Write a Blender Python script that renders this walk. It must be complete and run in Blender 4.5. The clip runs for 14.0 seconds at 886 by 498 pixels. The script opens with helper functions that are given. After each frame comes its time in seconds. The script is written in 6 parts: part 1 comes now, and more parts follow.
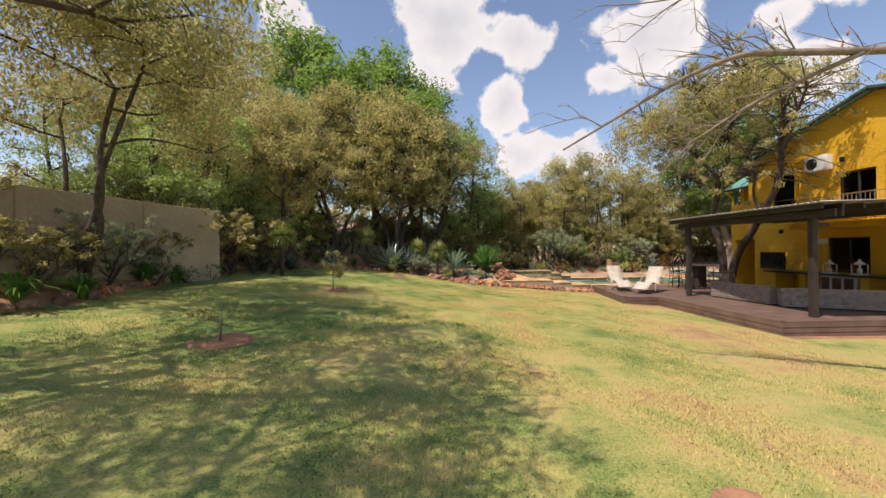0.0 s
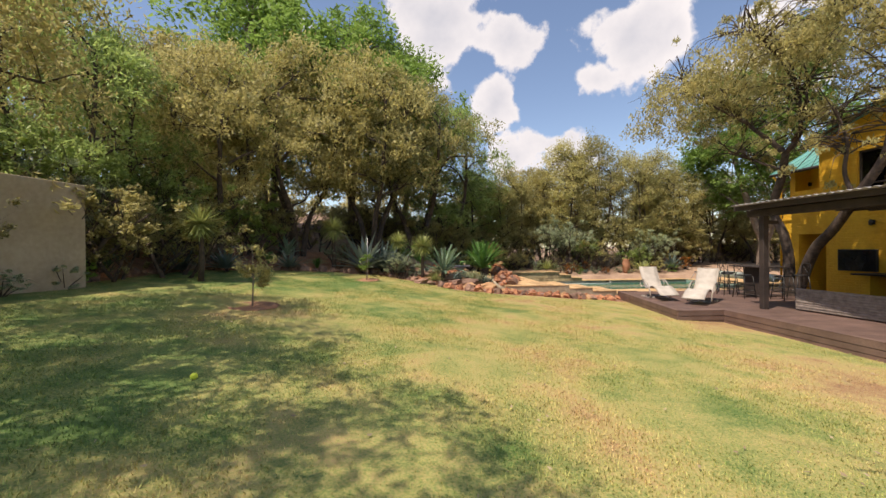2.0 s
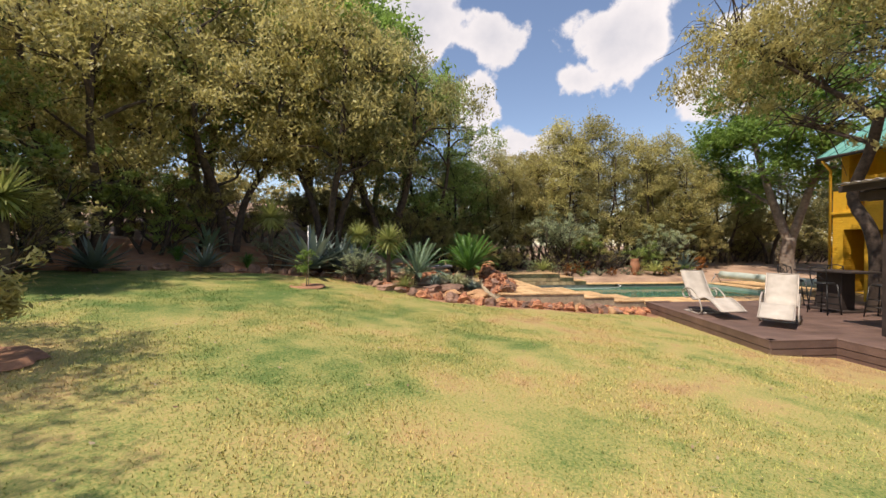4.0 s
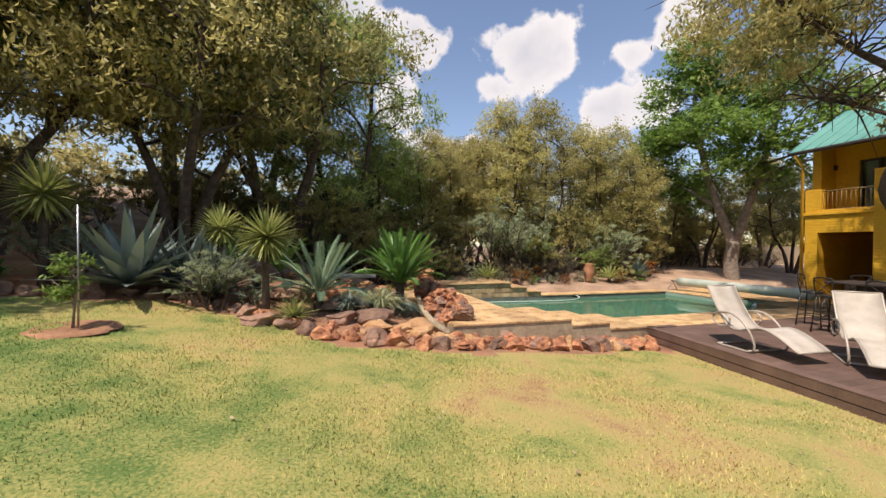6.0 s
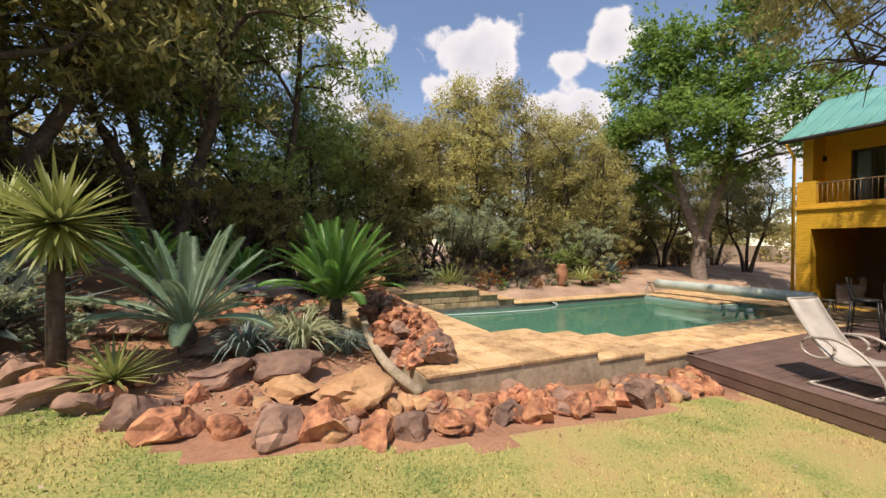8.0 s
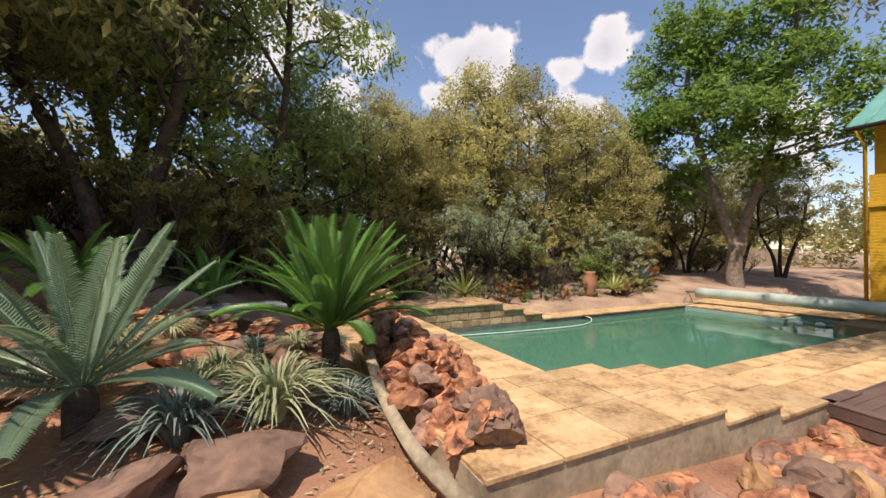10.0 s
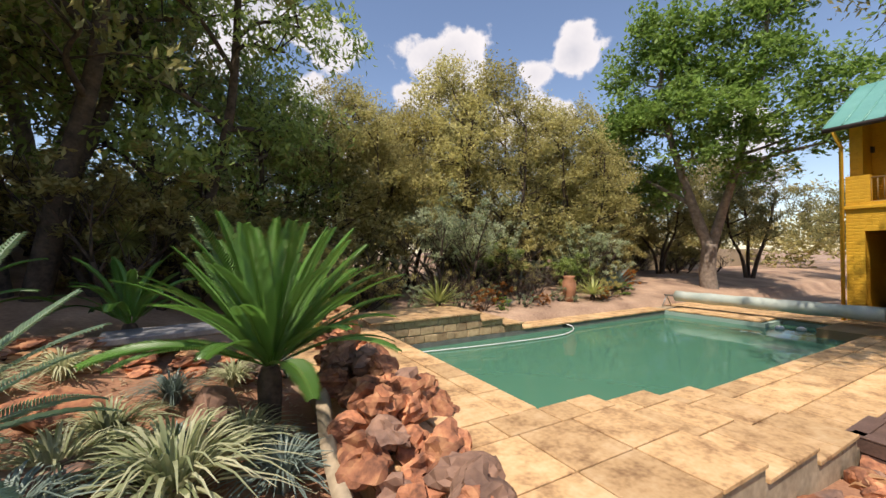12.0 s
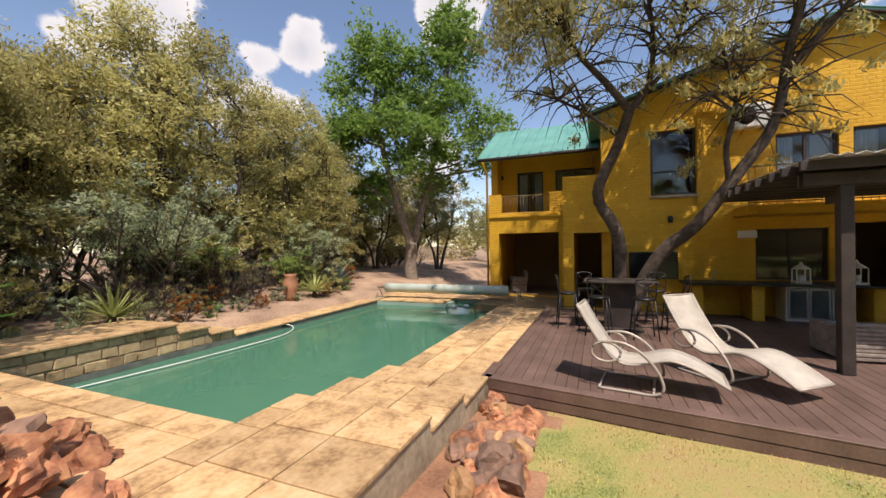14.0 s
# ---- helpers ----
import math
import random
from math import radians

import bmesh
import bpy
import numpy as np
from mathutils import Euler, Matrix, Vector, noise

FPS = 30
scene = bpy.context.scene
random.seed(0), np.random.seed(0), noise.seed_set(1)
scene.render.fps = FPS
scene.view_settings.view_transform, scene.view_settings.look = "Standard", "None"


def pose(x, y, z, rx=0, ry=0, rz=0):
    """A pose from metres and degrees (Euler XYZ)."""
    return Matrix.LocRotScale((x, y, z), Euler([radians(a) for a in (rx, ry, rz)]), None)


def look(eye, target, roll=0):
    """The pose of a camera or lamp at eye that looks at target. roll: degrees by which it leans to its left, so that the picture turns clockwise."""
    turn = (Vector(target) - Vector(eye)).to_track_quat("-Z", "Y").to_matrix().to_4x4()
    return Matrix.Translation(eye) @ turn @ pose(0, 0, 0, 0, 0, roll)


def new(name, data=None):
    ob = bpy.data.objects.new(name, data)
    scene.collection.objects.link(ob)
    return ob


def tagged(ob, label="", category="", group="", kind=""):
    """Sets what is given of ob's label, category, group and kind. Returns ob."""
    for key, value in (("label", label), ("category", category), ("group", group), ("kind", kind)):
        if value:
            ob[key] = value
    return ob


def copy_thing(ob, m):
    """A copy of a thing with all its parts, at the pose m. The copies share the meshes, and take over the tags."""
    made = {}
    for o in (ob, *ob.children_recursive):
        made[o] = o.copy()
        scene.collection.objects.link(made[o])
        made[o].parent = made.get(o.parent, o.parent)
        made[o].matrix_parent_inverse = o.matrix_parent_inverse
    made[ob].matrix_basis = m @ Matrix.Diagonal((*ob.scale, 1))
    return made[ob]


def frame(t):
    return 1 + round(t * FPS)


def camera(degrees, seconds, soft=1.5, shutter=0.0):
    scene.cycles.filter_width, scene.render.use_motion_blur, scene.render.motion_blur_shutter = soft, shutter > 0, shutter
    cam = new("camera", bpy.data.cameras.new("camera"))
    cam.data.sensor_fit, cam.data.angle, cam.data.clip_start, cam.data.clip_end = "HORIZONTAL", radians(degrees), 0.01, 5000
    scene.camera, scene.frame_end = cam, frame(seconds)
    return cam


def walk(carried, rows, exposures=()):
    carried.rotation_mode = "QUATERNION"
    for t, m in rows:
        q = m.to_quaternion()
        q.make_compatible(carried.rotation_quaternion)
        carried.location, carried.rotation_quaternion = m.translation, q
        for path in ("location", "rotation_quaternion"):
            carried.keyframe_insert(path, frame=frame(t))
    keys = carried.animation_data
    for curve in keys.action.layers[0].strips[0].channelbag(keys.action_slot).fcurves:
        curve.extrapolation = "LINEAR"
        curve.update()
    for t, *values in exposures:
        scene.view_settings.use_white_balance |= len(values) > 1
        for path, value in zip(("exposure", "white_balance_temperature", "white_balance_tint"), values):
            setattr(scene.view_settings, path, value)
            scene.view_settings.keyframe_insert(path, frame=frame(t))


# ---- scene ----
cam = camera(97.6, 14.0)
PATH = [
    (0, (-0.018, -0.046, 1.902), (0.042, 1.953, 1.906), -0.6),
    (0.5, (0.033, 1.078, 1.875), (0.09, 3.078, 1.876), -0.6),
    (1, (0.144, 2.161, 1.847), (0.199, 4.16, 1.849), -0.6),
    (1.5, (0.237, 3.135, 1.807), (0.309, 5.134, 1.809), -0.6),
    (2, (0.271, 4.1, 1.814), (0.379, 6.097, 1.81), -0.5),
    (2.5, (0.339, 5.031, 1.832), (0.489, 7.026, 1.824), -0.5),
    (2.7, (0.365, 5.436, 1.824), (0.526, 7.429, 1.808), -0.4),
    (4.8, (0.949, 9.638, 1.721), (1.228, 11.618, 1.702), 0.3),
    (5, (1.0, 10.061, 1.719), (1.312, 12.037, 1.703), 0.3),
    (5.5, (1.077, 11.141, 1.744), (1.497, 13.096, 1.734), 0.4),
    (6, (1.182, 12.24, 1.77), (1.783, 14.148, 1.755), 0.6),
    (6.5, (1.458, 13.38, 1.763), (2.221, 15.228, 1.743), 0.7),
    (7, (1.65, 14.067, 1.739), (2.487, 15.883, 1.725), 0.8),
    (7.2, (1.696, 14.269, 1.722), (2.55, 16.078, 1.709), 0.9),
    (9.3, (2.065, 16.218, 1.725), (2.928, 18.022, 1.714), 0.1),
    (9.5, (2.101, 16.38, 1.71), (2.964, 18.184, 1.721), -0.1),
    (10, (2.214, 16.785, 1.73), (3.079, 18.588, 1.747), -0.0),
    (10.5, (2.296, 17.118, 1.773), (3.163, 18.921, 1.789), -0.2),
    (11, (2.386, 17.387, 1.843), (3.257, 19.188, 1.858), -0.3),
    (11.5, (2.5, 17.493, 1.855), (3.393, 19.282, 1.872), -0.3),
    (12, (2.603, 17.52, 1.853), (3.589, 19.26, 1.872), -0.35),
    (12.5, (2.659, 17.522, 1.856), (3.845, 19.132, 1.876), -0.5),
    (13, (2.702, 17.48, 1.871), (4.149, 18.86, 1.882), -0.65),
    (13.5, (2.756, 17.444, 1.858), (4.444, 18.515, 1.86), -0.75),
    (14, (2.787, 17.386, 1.847), (4.642, 18.132, 1.841), -0.8),
]
walk(cam, [(t, look(eye, target, roll)) for t, eye, target, roll in PATH], [(0.0, 0.25, 7250, 17), (14.0, 0.25, 7050, 17)])

# ---- light ----
SUN_TO = Vector((-0.46, -0.32, 1.0)).normalized()
SUN_EL, SUN_AZ = math.asin(SUN_TO.z), math.atan2(SUN_TO.x, SUN_TO.y)
scene.view_settings.exposure = 0.0
sun_data = bpy.data.lights.new("sun", "SUN")
sun_data.energy, sun_data.angle, sun_data.color = 4.3, radians(0.6), (1.0, 0.95, 0.86)
sun = new("sun", sun_data)
sun.matrix_world = look(SUN_TO * 60, (0, 0, 0))

world = bpy.data.worlds.new("sky")
scene.world = world
world.use_nodes = True
wn, wl = world.node_tree.nodes, world.node_tree.links
wn.clear()


def wnode(kind, **props):
    n = wn.new(kind)
    for k, v in props.items():
        if k == "operation":
            n.operation = v
        elif k == "blend_type":
            n.blend_type = v
    return n


def wmath(op, a, b=None, c=None):
    n = wnode("ShaderNodeMath", operation=op)
    for i, v in enumerate((a, b, c)):
        if v is None:
            continue
        if isinstance(v, (int, float)):
            n.inputs[i].default_value = v
        else:
            wl.new(v, n.inputs[i])
    return n.outputs[0]


sky = wn.new("ShaderNodeTexSky")
sky.sky_type, sky.sun_disc = "NISHITA", False
sky.sun_elevation, sky.sun_rotation = SUN_EL, SUN_AZ
sky.dust_density, sky.ozone_density, sky.air_density = 0.3, 2.2, 1.0
coords = wn.new("ShaderNodeTexCoord")
warp = wn.new("ShaderNodeTexNoise")
warp.inputs["Scale"].default_value, warp.inputs["Detail"].default_value, warp.inputs["Roughness"].default_value = 7.0, 8.0, 0.56
wl.new(coords.outputs["Generated"], warp.inputs["Vector"])
billow = wn.new("ShaderNodeTexNoise")
billow.inputs["Scale"].default_value, billow.inputs["Detail"].default_value = 2.6, 6.0
wl.new(coords.outputs["Generated"], billow.inputs["Vector"])
# cumulus clouds: azimuth (degrees, clockwise from +y), elevation, half width, strength
CLOUDS = [(4, 31, 9.5, 1.0), (11, 20.5, 4.6, 1.0), (13, 28, 5.0, 0.9), (14, 13, 4.6, 0.9), (28.5, 26, 7.2, 1.0), (25, 22, 4.5, 0.9), (21.5, 12.5, 4.2, 0.9), (43, 24.5, 4.2, 0.95), (48.5, 26.3, 4.6, 1.0),
          (39.5, 18.5, 4.5, 0.85), (46, 18, 4, 0.7), (-19.3, 29, 4.0, 0.9), (71, 33, 6, 0.9), (66, 12, 6, 0.8), (-60, 30, 16, 0.8), (120, 30, 14, 0.9), (170, 26, 16, 0.8), (230, 32, 14, 0.8)]
field = None
for az, el, wide, amount in CLOUDS:
    a, e = radians(az), radians(el)
    d = wn.new("ShaderNodeVectorMath")
    d.operation = "DISTANCE"
    wl.new(coords.outputs["Generated"], d.inputs[0])
    d.inputs[1].default_value = (math.sin(a) * math.cos(e), math.cos(a) * math.cos(e), math.sin(e))
    blob = wmath("MULTIPLY_ADD", d.outputs["Value"], -amount / radians(wide), amount)
    field = blob if field is None else wmath("MAXIMUM", field, blob)
field = wmath("MAXIMUM", field, -0.6)
ragged = wmath("MULTIPLY_ADD", warp.outputs["Fac"], 2.6, -1.45)
dense = wmath("ADD", field, ragged)
cover = wn.new("ShaderNodeMapRange")
cover.interpolation_type = "SMOOTHSTEP"
cover.inputs["From Min"].default_value, cover.inputs["From Max"].default_value = 0.02, 0.24
wl.new(dense, cover.inputs["Value"])
shade = wn.new("ShaderNodeMapRange")
shade.inputs["From Min"].default_value, shade.inputs["From Max"].default_value = 0.15, 1.15
wl.new(wmath("MULTIPLY_ADD", billow.outputs["Fac"], 0.9, wmath("MULTIPLY", dense, 0.62)), shade.inputs["Value"])
cloud_tint = wn.new("ShaderNodeMix")
cloud_tint.data_type = "RGBA"
cloud_tint.inputs[6].default_value, cloud_tint.inputs[7].default_value = (6.0, 6.05, 6.2, 1), (3.3, 3.6, 4.2, 1)
wl.new(shade.outputs[0], cloud_tint.inputs[0])
mixed = wn.new("ShaderNodeMix")
mixed.data_type = "RGBA"
wl.new(cover.outputs[0], mixed.inputs[0])
wl.new(sky.outputs[0], mixed.inputs[6])
wl.new(cloud_tint.outputs[2], mixed.inputs[7])
background = wn.new("ShaderNodeBackground")
background.inputs["Strength"].default_value = 0.15
wl.new(mixed.outputs[2], background.inputs["Color"])
world_out = wn.new("ShaderNodeOutputWorld")
wl.new(background.outputs[0], world_out.inputs["Surface"])


# ---- materials ----
def material(name, dark, light, size=1.0, rough=0.8, bump=0.2, fine=40.0, vary=0.0, metal=0.0, third=None, island=0.0):
    """Two scales of mottling between two colours (and a third in patches), with fine relief. size: metres of the large mottling."""
    m = bpy.data.materials.new(name)
    m.use_nodes = True
    n, l = m.node_tree.nodes, m.node_tree.links
    b = n["Principled BSDF"]
    b.inputs["Roughness"].default_value, b.inputs["Metallic"].default_value = rough, metal
    g = n.new("ShaderNodeNewGeometry")
    big, small = n.new("ShaderNodeTexNoise"), n.new("ShaderNodeTexNoise")
    big.inputs["Scale"].default_value, big.inputs["Detail"].default_value = 1.0 / size, 6.0
    small.inputs["Scale"].default_value, small.inputs["Detail"].default_value = fine, 5.0
    l.new(g.outputs["Position"], big.inputs["Vector"])
    l.new(g.outputs["Position"], small.inputs["Vector"])
    add = n.new("ShaderNodeMath")
    add.operation = "MULTIPLY_ADD"
    add.inputs[1].default_value = 0.55
    l.new(small.outputs["Fac"], add.inputs[0])
    l.new(big.outputs["Fac"], add.inputs[2])
    ramp = n.new("ShaderNodeValToRGB")
    ramp.color_ramp.elements[0].position, ramp.color_ramp.elements[1].position = 0.52, 1.02
    ramp.color_ramp.elements[0].color, ramp.color_ramp.elements[1].color = (*dark, 1), (*light, 1)
    if third:
        el = ramp.color_ramp.elements.new(0.78)
        el.color = (*third, 1)
    l.new(add.outputs[0], ramp.inputs["Fac"])
    colour = ramp.outputs["Color"]
    if vary or island:
        hsv = n.new("ShaderNodeHueSaturation")
        mr = n.new("ShaderNodeMapRange")
        amount = vary or island
        mr.inputs["To Min"].default_value, mr.inputs["To Max"].default_value = 1 - amount, 1 + amount
        if vary:
            info = n.new("ShaderNodeObjectInfo")
            l.new(info.outputs["Random"], mr.inputs["Value"])
        else:
            l.new(g.outputs["Random Per Island"], mr.inputs["Value"])
        l.new(mr.outputs[0], hsv.inputs["Value"])
        l.new(colour, hsv.inputs["Color"])
        colour = hsv.outputs["Color"]
    l.new(colour, b.inputs["Base Color"])
    if bump:
        bp = n.new("ShaderNodeBump")
        bp.inputs["Strength"].default_value, bp.inputs["Distance"].default_value = bump, 0.01
        l.new(add.outputs[0], bp.inputs["Height"])
        l.new(bp.outputs[0], b.inputs["Normal"])
    return m


def leaf_material(name, dark, light, through_light=0.5, rough=0.55):
    m = bpy.data.materials.new(name)
    m.use_nodes = True
    n, l = m.node_tree.nodes, m.node_tree.links
    b = n["Principled BSDF"]
    b.inputs["Roughness"].default_value = rough
    g = n.new("ShaderNodeNewGeometry")
    info = n.new("ShaderNodeObjectInfo")
    noise_tex = n.new("ShaderNodeTexNoise")
    noise_tex.inputs["Scale"].default_value, noise_tex.inputs["Detail"].default_value = 0.8, 3.0
    l.new(g.outputs["Position"], noise_tex.inputs["Vector"])
    mix_in = n.new("ShaderNodeMath")
    mix_in.operation = "MULTIPLY_ADD"
    mix_in.inputs[1].default_value = 0.6
    l.new(g.outputs["Random Per Island"], mix_in.inputs[0])
    l.new(noise_tex.outputs["Fac"], mix_in.inputs[2])
    ramp = n.new("ShaderNodeValToRGB")
    ramp.color_ramp.elements[0].position, ramp.color_ramp.elements[1].position = 0.35, 1.1
    ramp.color_ramp.elements[0].color, ramp.color_ramp.elements[1].color = (*dark, 1), (*light, 1)
    l.new(mix_in.outputs[0], ramp.inputs["Fac"])
    hsv = n.new("ShaderNodeHueSaturation")
    mr = n.new("ShaderNodeMapRange")
    mr.inputs["To Min"].default_value, mr.inputs["To Max"].default_value = 0.8, 1.2
    l.new(info.outputs["Random"], mr.inputs["Value"])
    l.new(mr.outputs[0], hsv.inputs["Value"])
    l.new(ramp.outputs["Color"], hsv.inputs["Color"])
    l.new(hsv.outputs["Color"], b.inputs["Base Color"])
    t = n.new("ShaderNodeBsdfTranslucent")
    l.new(hsv.outputs["Color"], t.inputs["Color"])
    mx = n.new("ShaderNodeMixShader")
    mx.inputs[0].default_value = through_light
    l.new(b.outputs[0], mx.inputs[1])
    l.new(t.outputs[0], mx.inputs[2])
    l.new(mx.outputs[0], n["Material Output"].inputs["Surface"])
    return m


GRASS_STOPS = [(0.34, (0.44, 0.25, 0.12)), (0.42, (0.60, 0.42, 0.18)), (0.50, (0.58, 0.48, 0.17)), (0.60, (0.40, 0.41, 0.12)), (0.72, (0.14, 0.24, 0.05))]


def lawn_material(name, gain, bump):
    m = bpy.data.materials.new(name)
    m.use_nodes = True
    n, l = m.node_tree.nodes, m.node_tree.links
    b = n["Principled BSDF"]
    b.inputs["Roughness"].default_value = 0.85
    g = n.new("ShaderNodeNewGeometry")
    big, mid, small = (n.new("ShaderNodeTexNoise") for _ in range(3))
    for tex, sc, dt in ((big, 0.4, 4), (mid, 2.1, 6), (small, 46, 6)):
        tex.inputs["Scale"].default_value, tex.inputs["Detail"].default_value = sc, dt
        l.new(g.outputs["Position"], tex.inputs["Vector"])
    one = n.new("ShaderNodeMath")
    one.operation = "MULTIPLY_ADD"
    one.inputs[1].default_value = 0.45
    l.new(mid.outputs["Fac"], one.inputs[0])
    half = n.new("ShaderNodeMath")
    half.operation = "MULTIPLY"
    half.inputs[1].default_value = 0.62
    l.new(big.outputs["Fac"], half.inputs[0])
    l.new(half.outputs[0], one.inputs[2])
    # greener towards the planted bank (low x), drier towards the deck
    sep = n.new("ShaderNodeSeparateXYZ")
    l.new(g.outputs["Position"], sep.inputs[0])
    dry = n.new("ShaderNodeMapRange")
    dry.inputs["From Min"].default_value, dry.inputs["From Max"].default_value = -5.0, 8.0
    dry.inputs["To Min"].default_value, dry.inputs["To Max"].default_value = 0.10, -0.055
    l.new(sep.outputs["X"], dry.inputs["Value"])
    two = n.new("ShaderNodeMath")
    l.new(one.outputs[0], two.inputs[0])
    l.new(dry.outputs[0], two.inputs[1])
    three = n.new("ShaderNodeMath")
    three.operation = "MULTIPLY_ADD"
    three.inputs[1].default_value = 0.48
    l.new(small.outputs["Fac"], three.inputs[0])
    l.new(two.outputs[0], three.inputs[2])
    off = n.new("ShaderNodeMath")
    off.operation = "SUBTRACT"
    off.inputs[1].default_value = 0.235
    l.new(three.outputs[0], off.inputs[0])
    ramp = n.new("ShaderNodeValToRGB")
    while len(ramp.color_ramp.elements) < len(GRASS_STOPS):
        ramp.color_ramp.elements.new(0.5)
    for el, (p, c) in zip(ramp.color_ramp.elements, GRASS_STOPS):
        el.position, el.color = p, (*[v * gain for v in c], 1)
    l.new(off.outputs[0], ramp.inputs["Fac"])
    hsv = n.new("ShaderNodeHueSaturation")
    mr = n.new("ShaderNodeMapRange")
    mr.inputs["To Min"].default_value, mr.inputs["To Max"].default_value = 0.72, 1.4
    l.new(g.outputs["Random Per Island"], mr.inputs["Value"])
    l.new(mr.outputs[0], hsv.inputs["Value"])
    l.new(ramp.outputs["Color"], hsv.inputs["Color"])
    l.new(hsv.outputs["Color"], b.inputs["Base Color"])
    if bump:
        bp = n.new("ShaderNodeBump")
        bp.inputs["Strength"].default_value, bp.inputs["Distance"].default_value = 0.5, 0.02
        l.new(small.outputs["Fac"], bp.inputs["Height"])
        l.new(bp.outputs[0], b.inputs["Normal"])
    return m


LAWN = lawn_material("lawn_turf", 0.62, True)
BLADE = lawn_material("grass_blade", 0.82, False)
EARTH = material("red_earth", (0.20, 0.095, 0.055), (0.44, 0.23, 0.13), 0.6, 0.95, 0.7, 30)
LITTER = material("leaf_litter", (0.20, 0.12, 0.08), (0.50, 0.34, 0.23), 1.2, 0.95, 0.8, 18)
ROCK = material("red_rock", (0.10, 0.045, 0.03), (0.58, 0.29, 0.14), 0.13, 0.9, 1.0, 22, vary=0.35, third=(0.40, 0.165, 0.085))
ROCK_DARK = material("brown_rock", (0.11, 0.065, 0.05), (0.36, 0.21, 0.14), 0.25, 0.8, 0.7, 14, vary=0.3)
SANDSTONE = material("ochre_slab", (0.36, 0.18, 0.08), (0.56, 0.34, 0.17), 0.3, 0.8, 0.5, 20, vary=0.15)
TILE = material("sandstone_tile", (0.27, 0.15, 0.07), (0.68, 0.47, 0.26), 0.24, 0.75, 0.45, 22, vary=0.2, third=(0.58, 0.37, 0.18))
GROUT = material("grey_grout", (0.22, 0.15, 0.09), (0.36, 0.27, 0.17), 0.3, 0.95, 0.3)
RENDER = material("stained_render", (0.22, 0.17, 0.11), (0.50, 0.40, 0.27), 0.35, 0.9, 0.5, 16)
CLAD = material("clad_stone", (0.30, 0.18, 0.09), (0.52, 0.38, 0.22), 0.25, 0.85, 0.6, 18, vary=0.25)
PLASTER = material("pool_plaster", (0.20, 0.30, 0.26), (0.34, 0.44, 0.38), 0.6, 0.7, 0.1)
WALL = material("boundary_plaster", (0.30, 0.23, 0.15), (0.46, 0.37, 0.26), 1.6, 0.9, 0.25, 12)
DECK = material("composite_deck", (0.10, 0.06, 0.046), (0.20, 0.125, 0.10), 0.5, 0.6, 0.25, 35, vary=0.12)
DARKWOOD = material("dark_stained_wood", (0.018, 0.013, 0.011), (0.06, 0.042, 0.035), 0.4, 0.65, 0.35, 30)
SHEET = material("weathered_sheet", (0.22, 0.20, 0.18), (0.42, 0.40, 0.37), 0.5, 0.5, 0.1, metal=0.4)
TEAL = material("teal_roof_sheet", (0.10, 0.30, 0.26), (0.18, 0.43, 0.37), 0.8, 0.45, 0.1, metal=0.1)
WHITE = material("white_plastic", (0.62, 0.62, 0.60), (0.80, 0.80, 0.78), 0.5, 0.5, 0.05)
BLACK = material("black_metal", (0.012, 0.012, 0.012), (0.03, 0.03, 0.03), 0.3, 0.4, 0.05, metal=0.3)
STEEL = material("grey_steel", (0.35, 0.35, 0.34), (0.5, 0.5, 0.49), 0.3, 0.35, 0.05, metal=0.8)
SLING = material("woven_sling", (0.40, 0.35, 0.29), (0.55, 0.50, 0.43), 0.2, 0.75, 0.25, 120)
FRAME = material("taupe_frame", (0.36, 0.31, 0.26), (0.48, 0.42, 0.36), 0.3, 0.45, 0.05, metal=0.2)
WICKER = material("grey_wicker", (0.16, 0.125, 0.105), (0.34, 0.28, 0.24), 0.12, 0.8, 0.9, 60)
COVER = material("bubble_cover", (0.34, 0.40, 0.35), (0.50, 0.55, 0.48), 0.4, 0.5, 0.3, 60)
BARK = material("grey_bark", (0.032, 0.023, 0.018), (0.12, 0.085, 0.063), 0.12, 0.95, 1.0, 25)
BARK_PALE = material("pale_bark", (0.14, 0.11, 0.085), (0.32, 0.26, 0.21), 0.15, 0.95, 0.8, 25)
CURTAIN = material("white_curtain", (0.55, 0.55, 0.55), (0.75, 0.75, 0.74), 0.3, 0.9, 0.1)
ROOM = material("room_wall", (0.20, 0.13, 0.06), (0.28, 0.19, 0.09), 1.0, 0.9, 0.05)
TERRACOTTA = material("terracotta", (0.28, 0.12, 0.06), (0.46, 0.22, 0.12), 0.2, 0.7, 0.2)


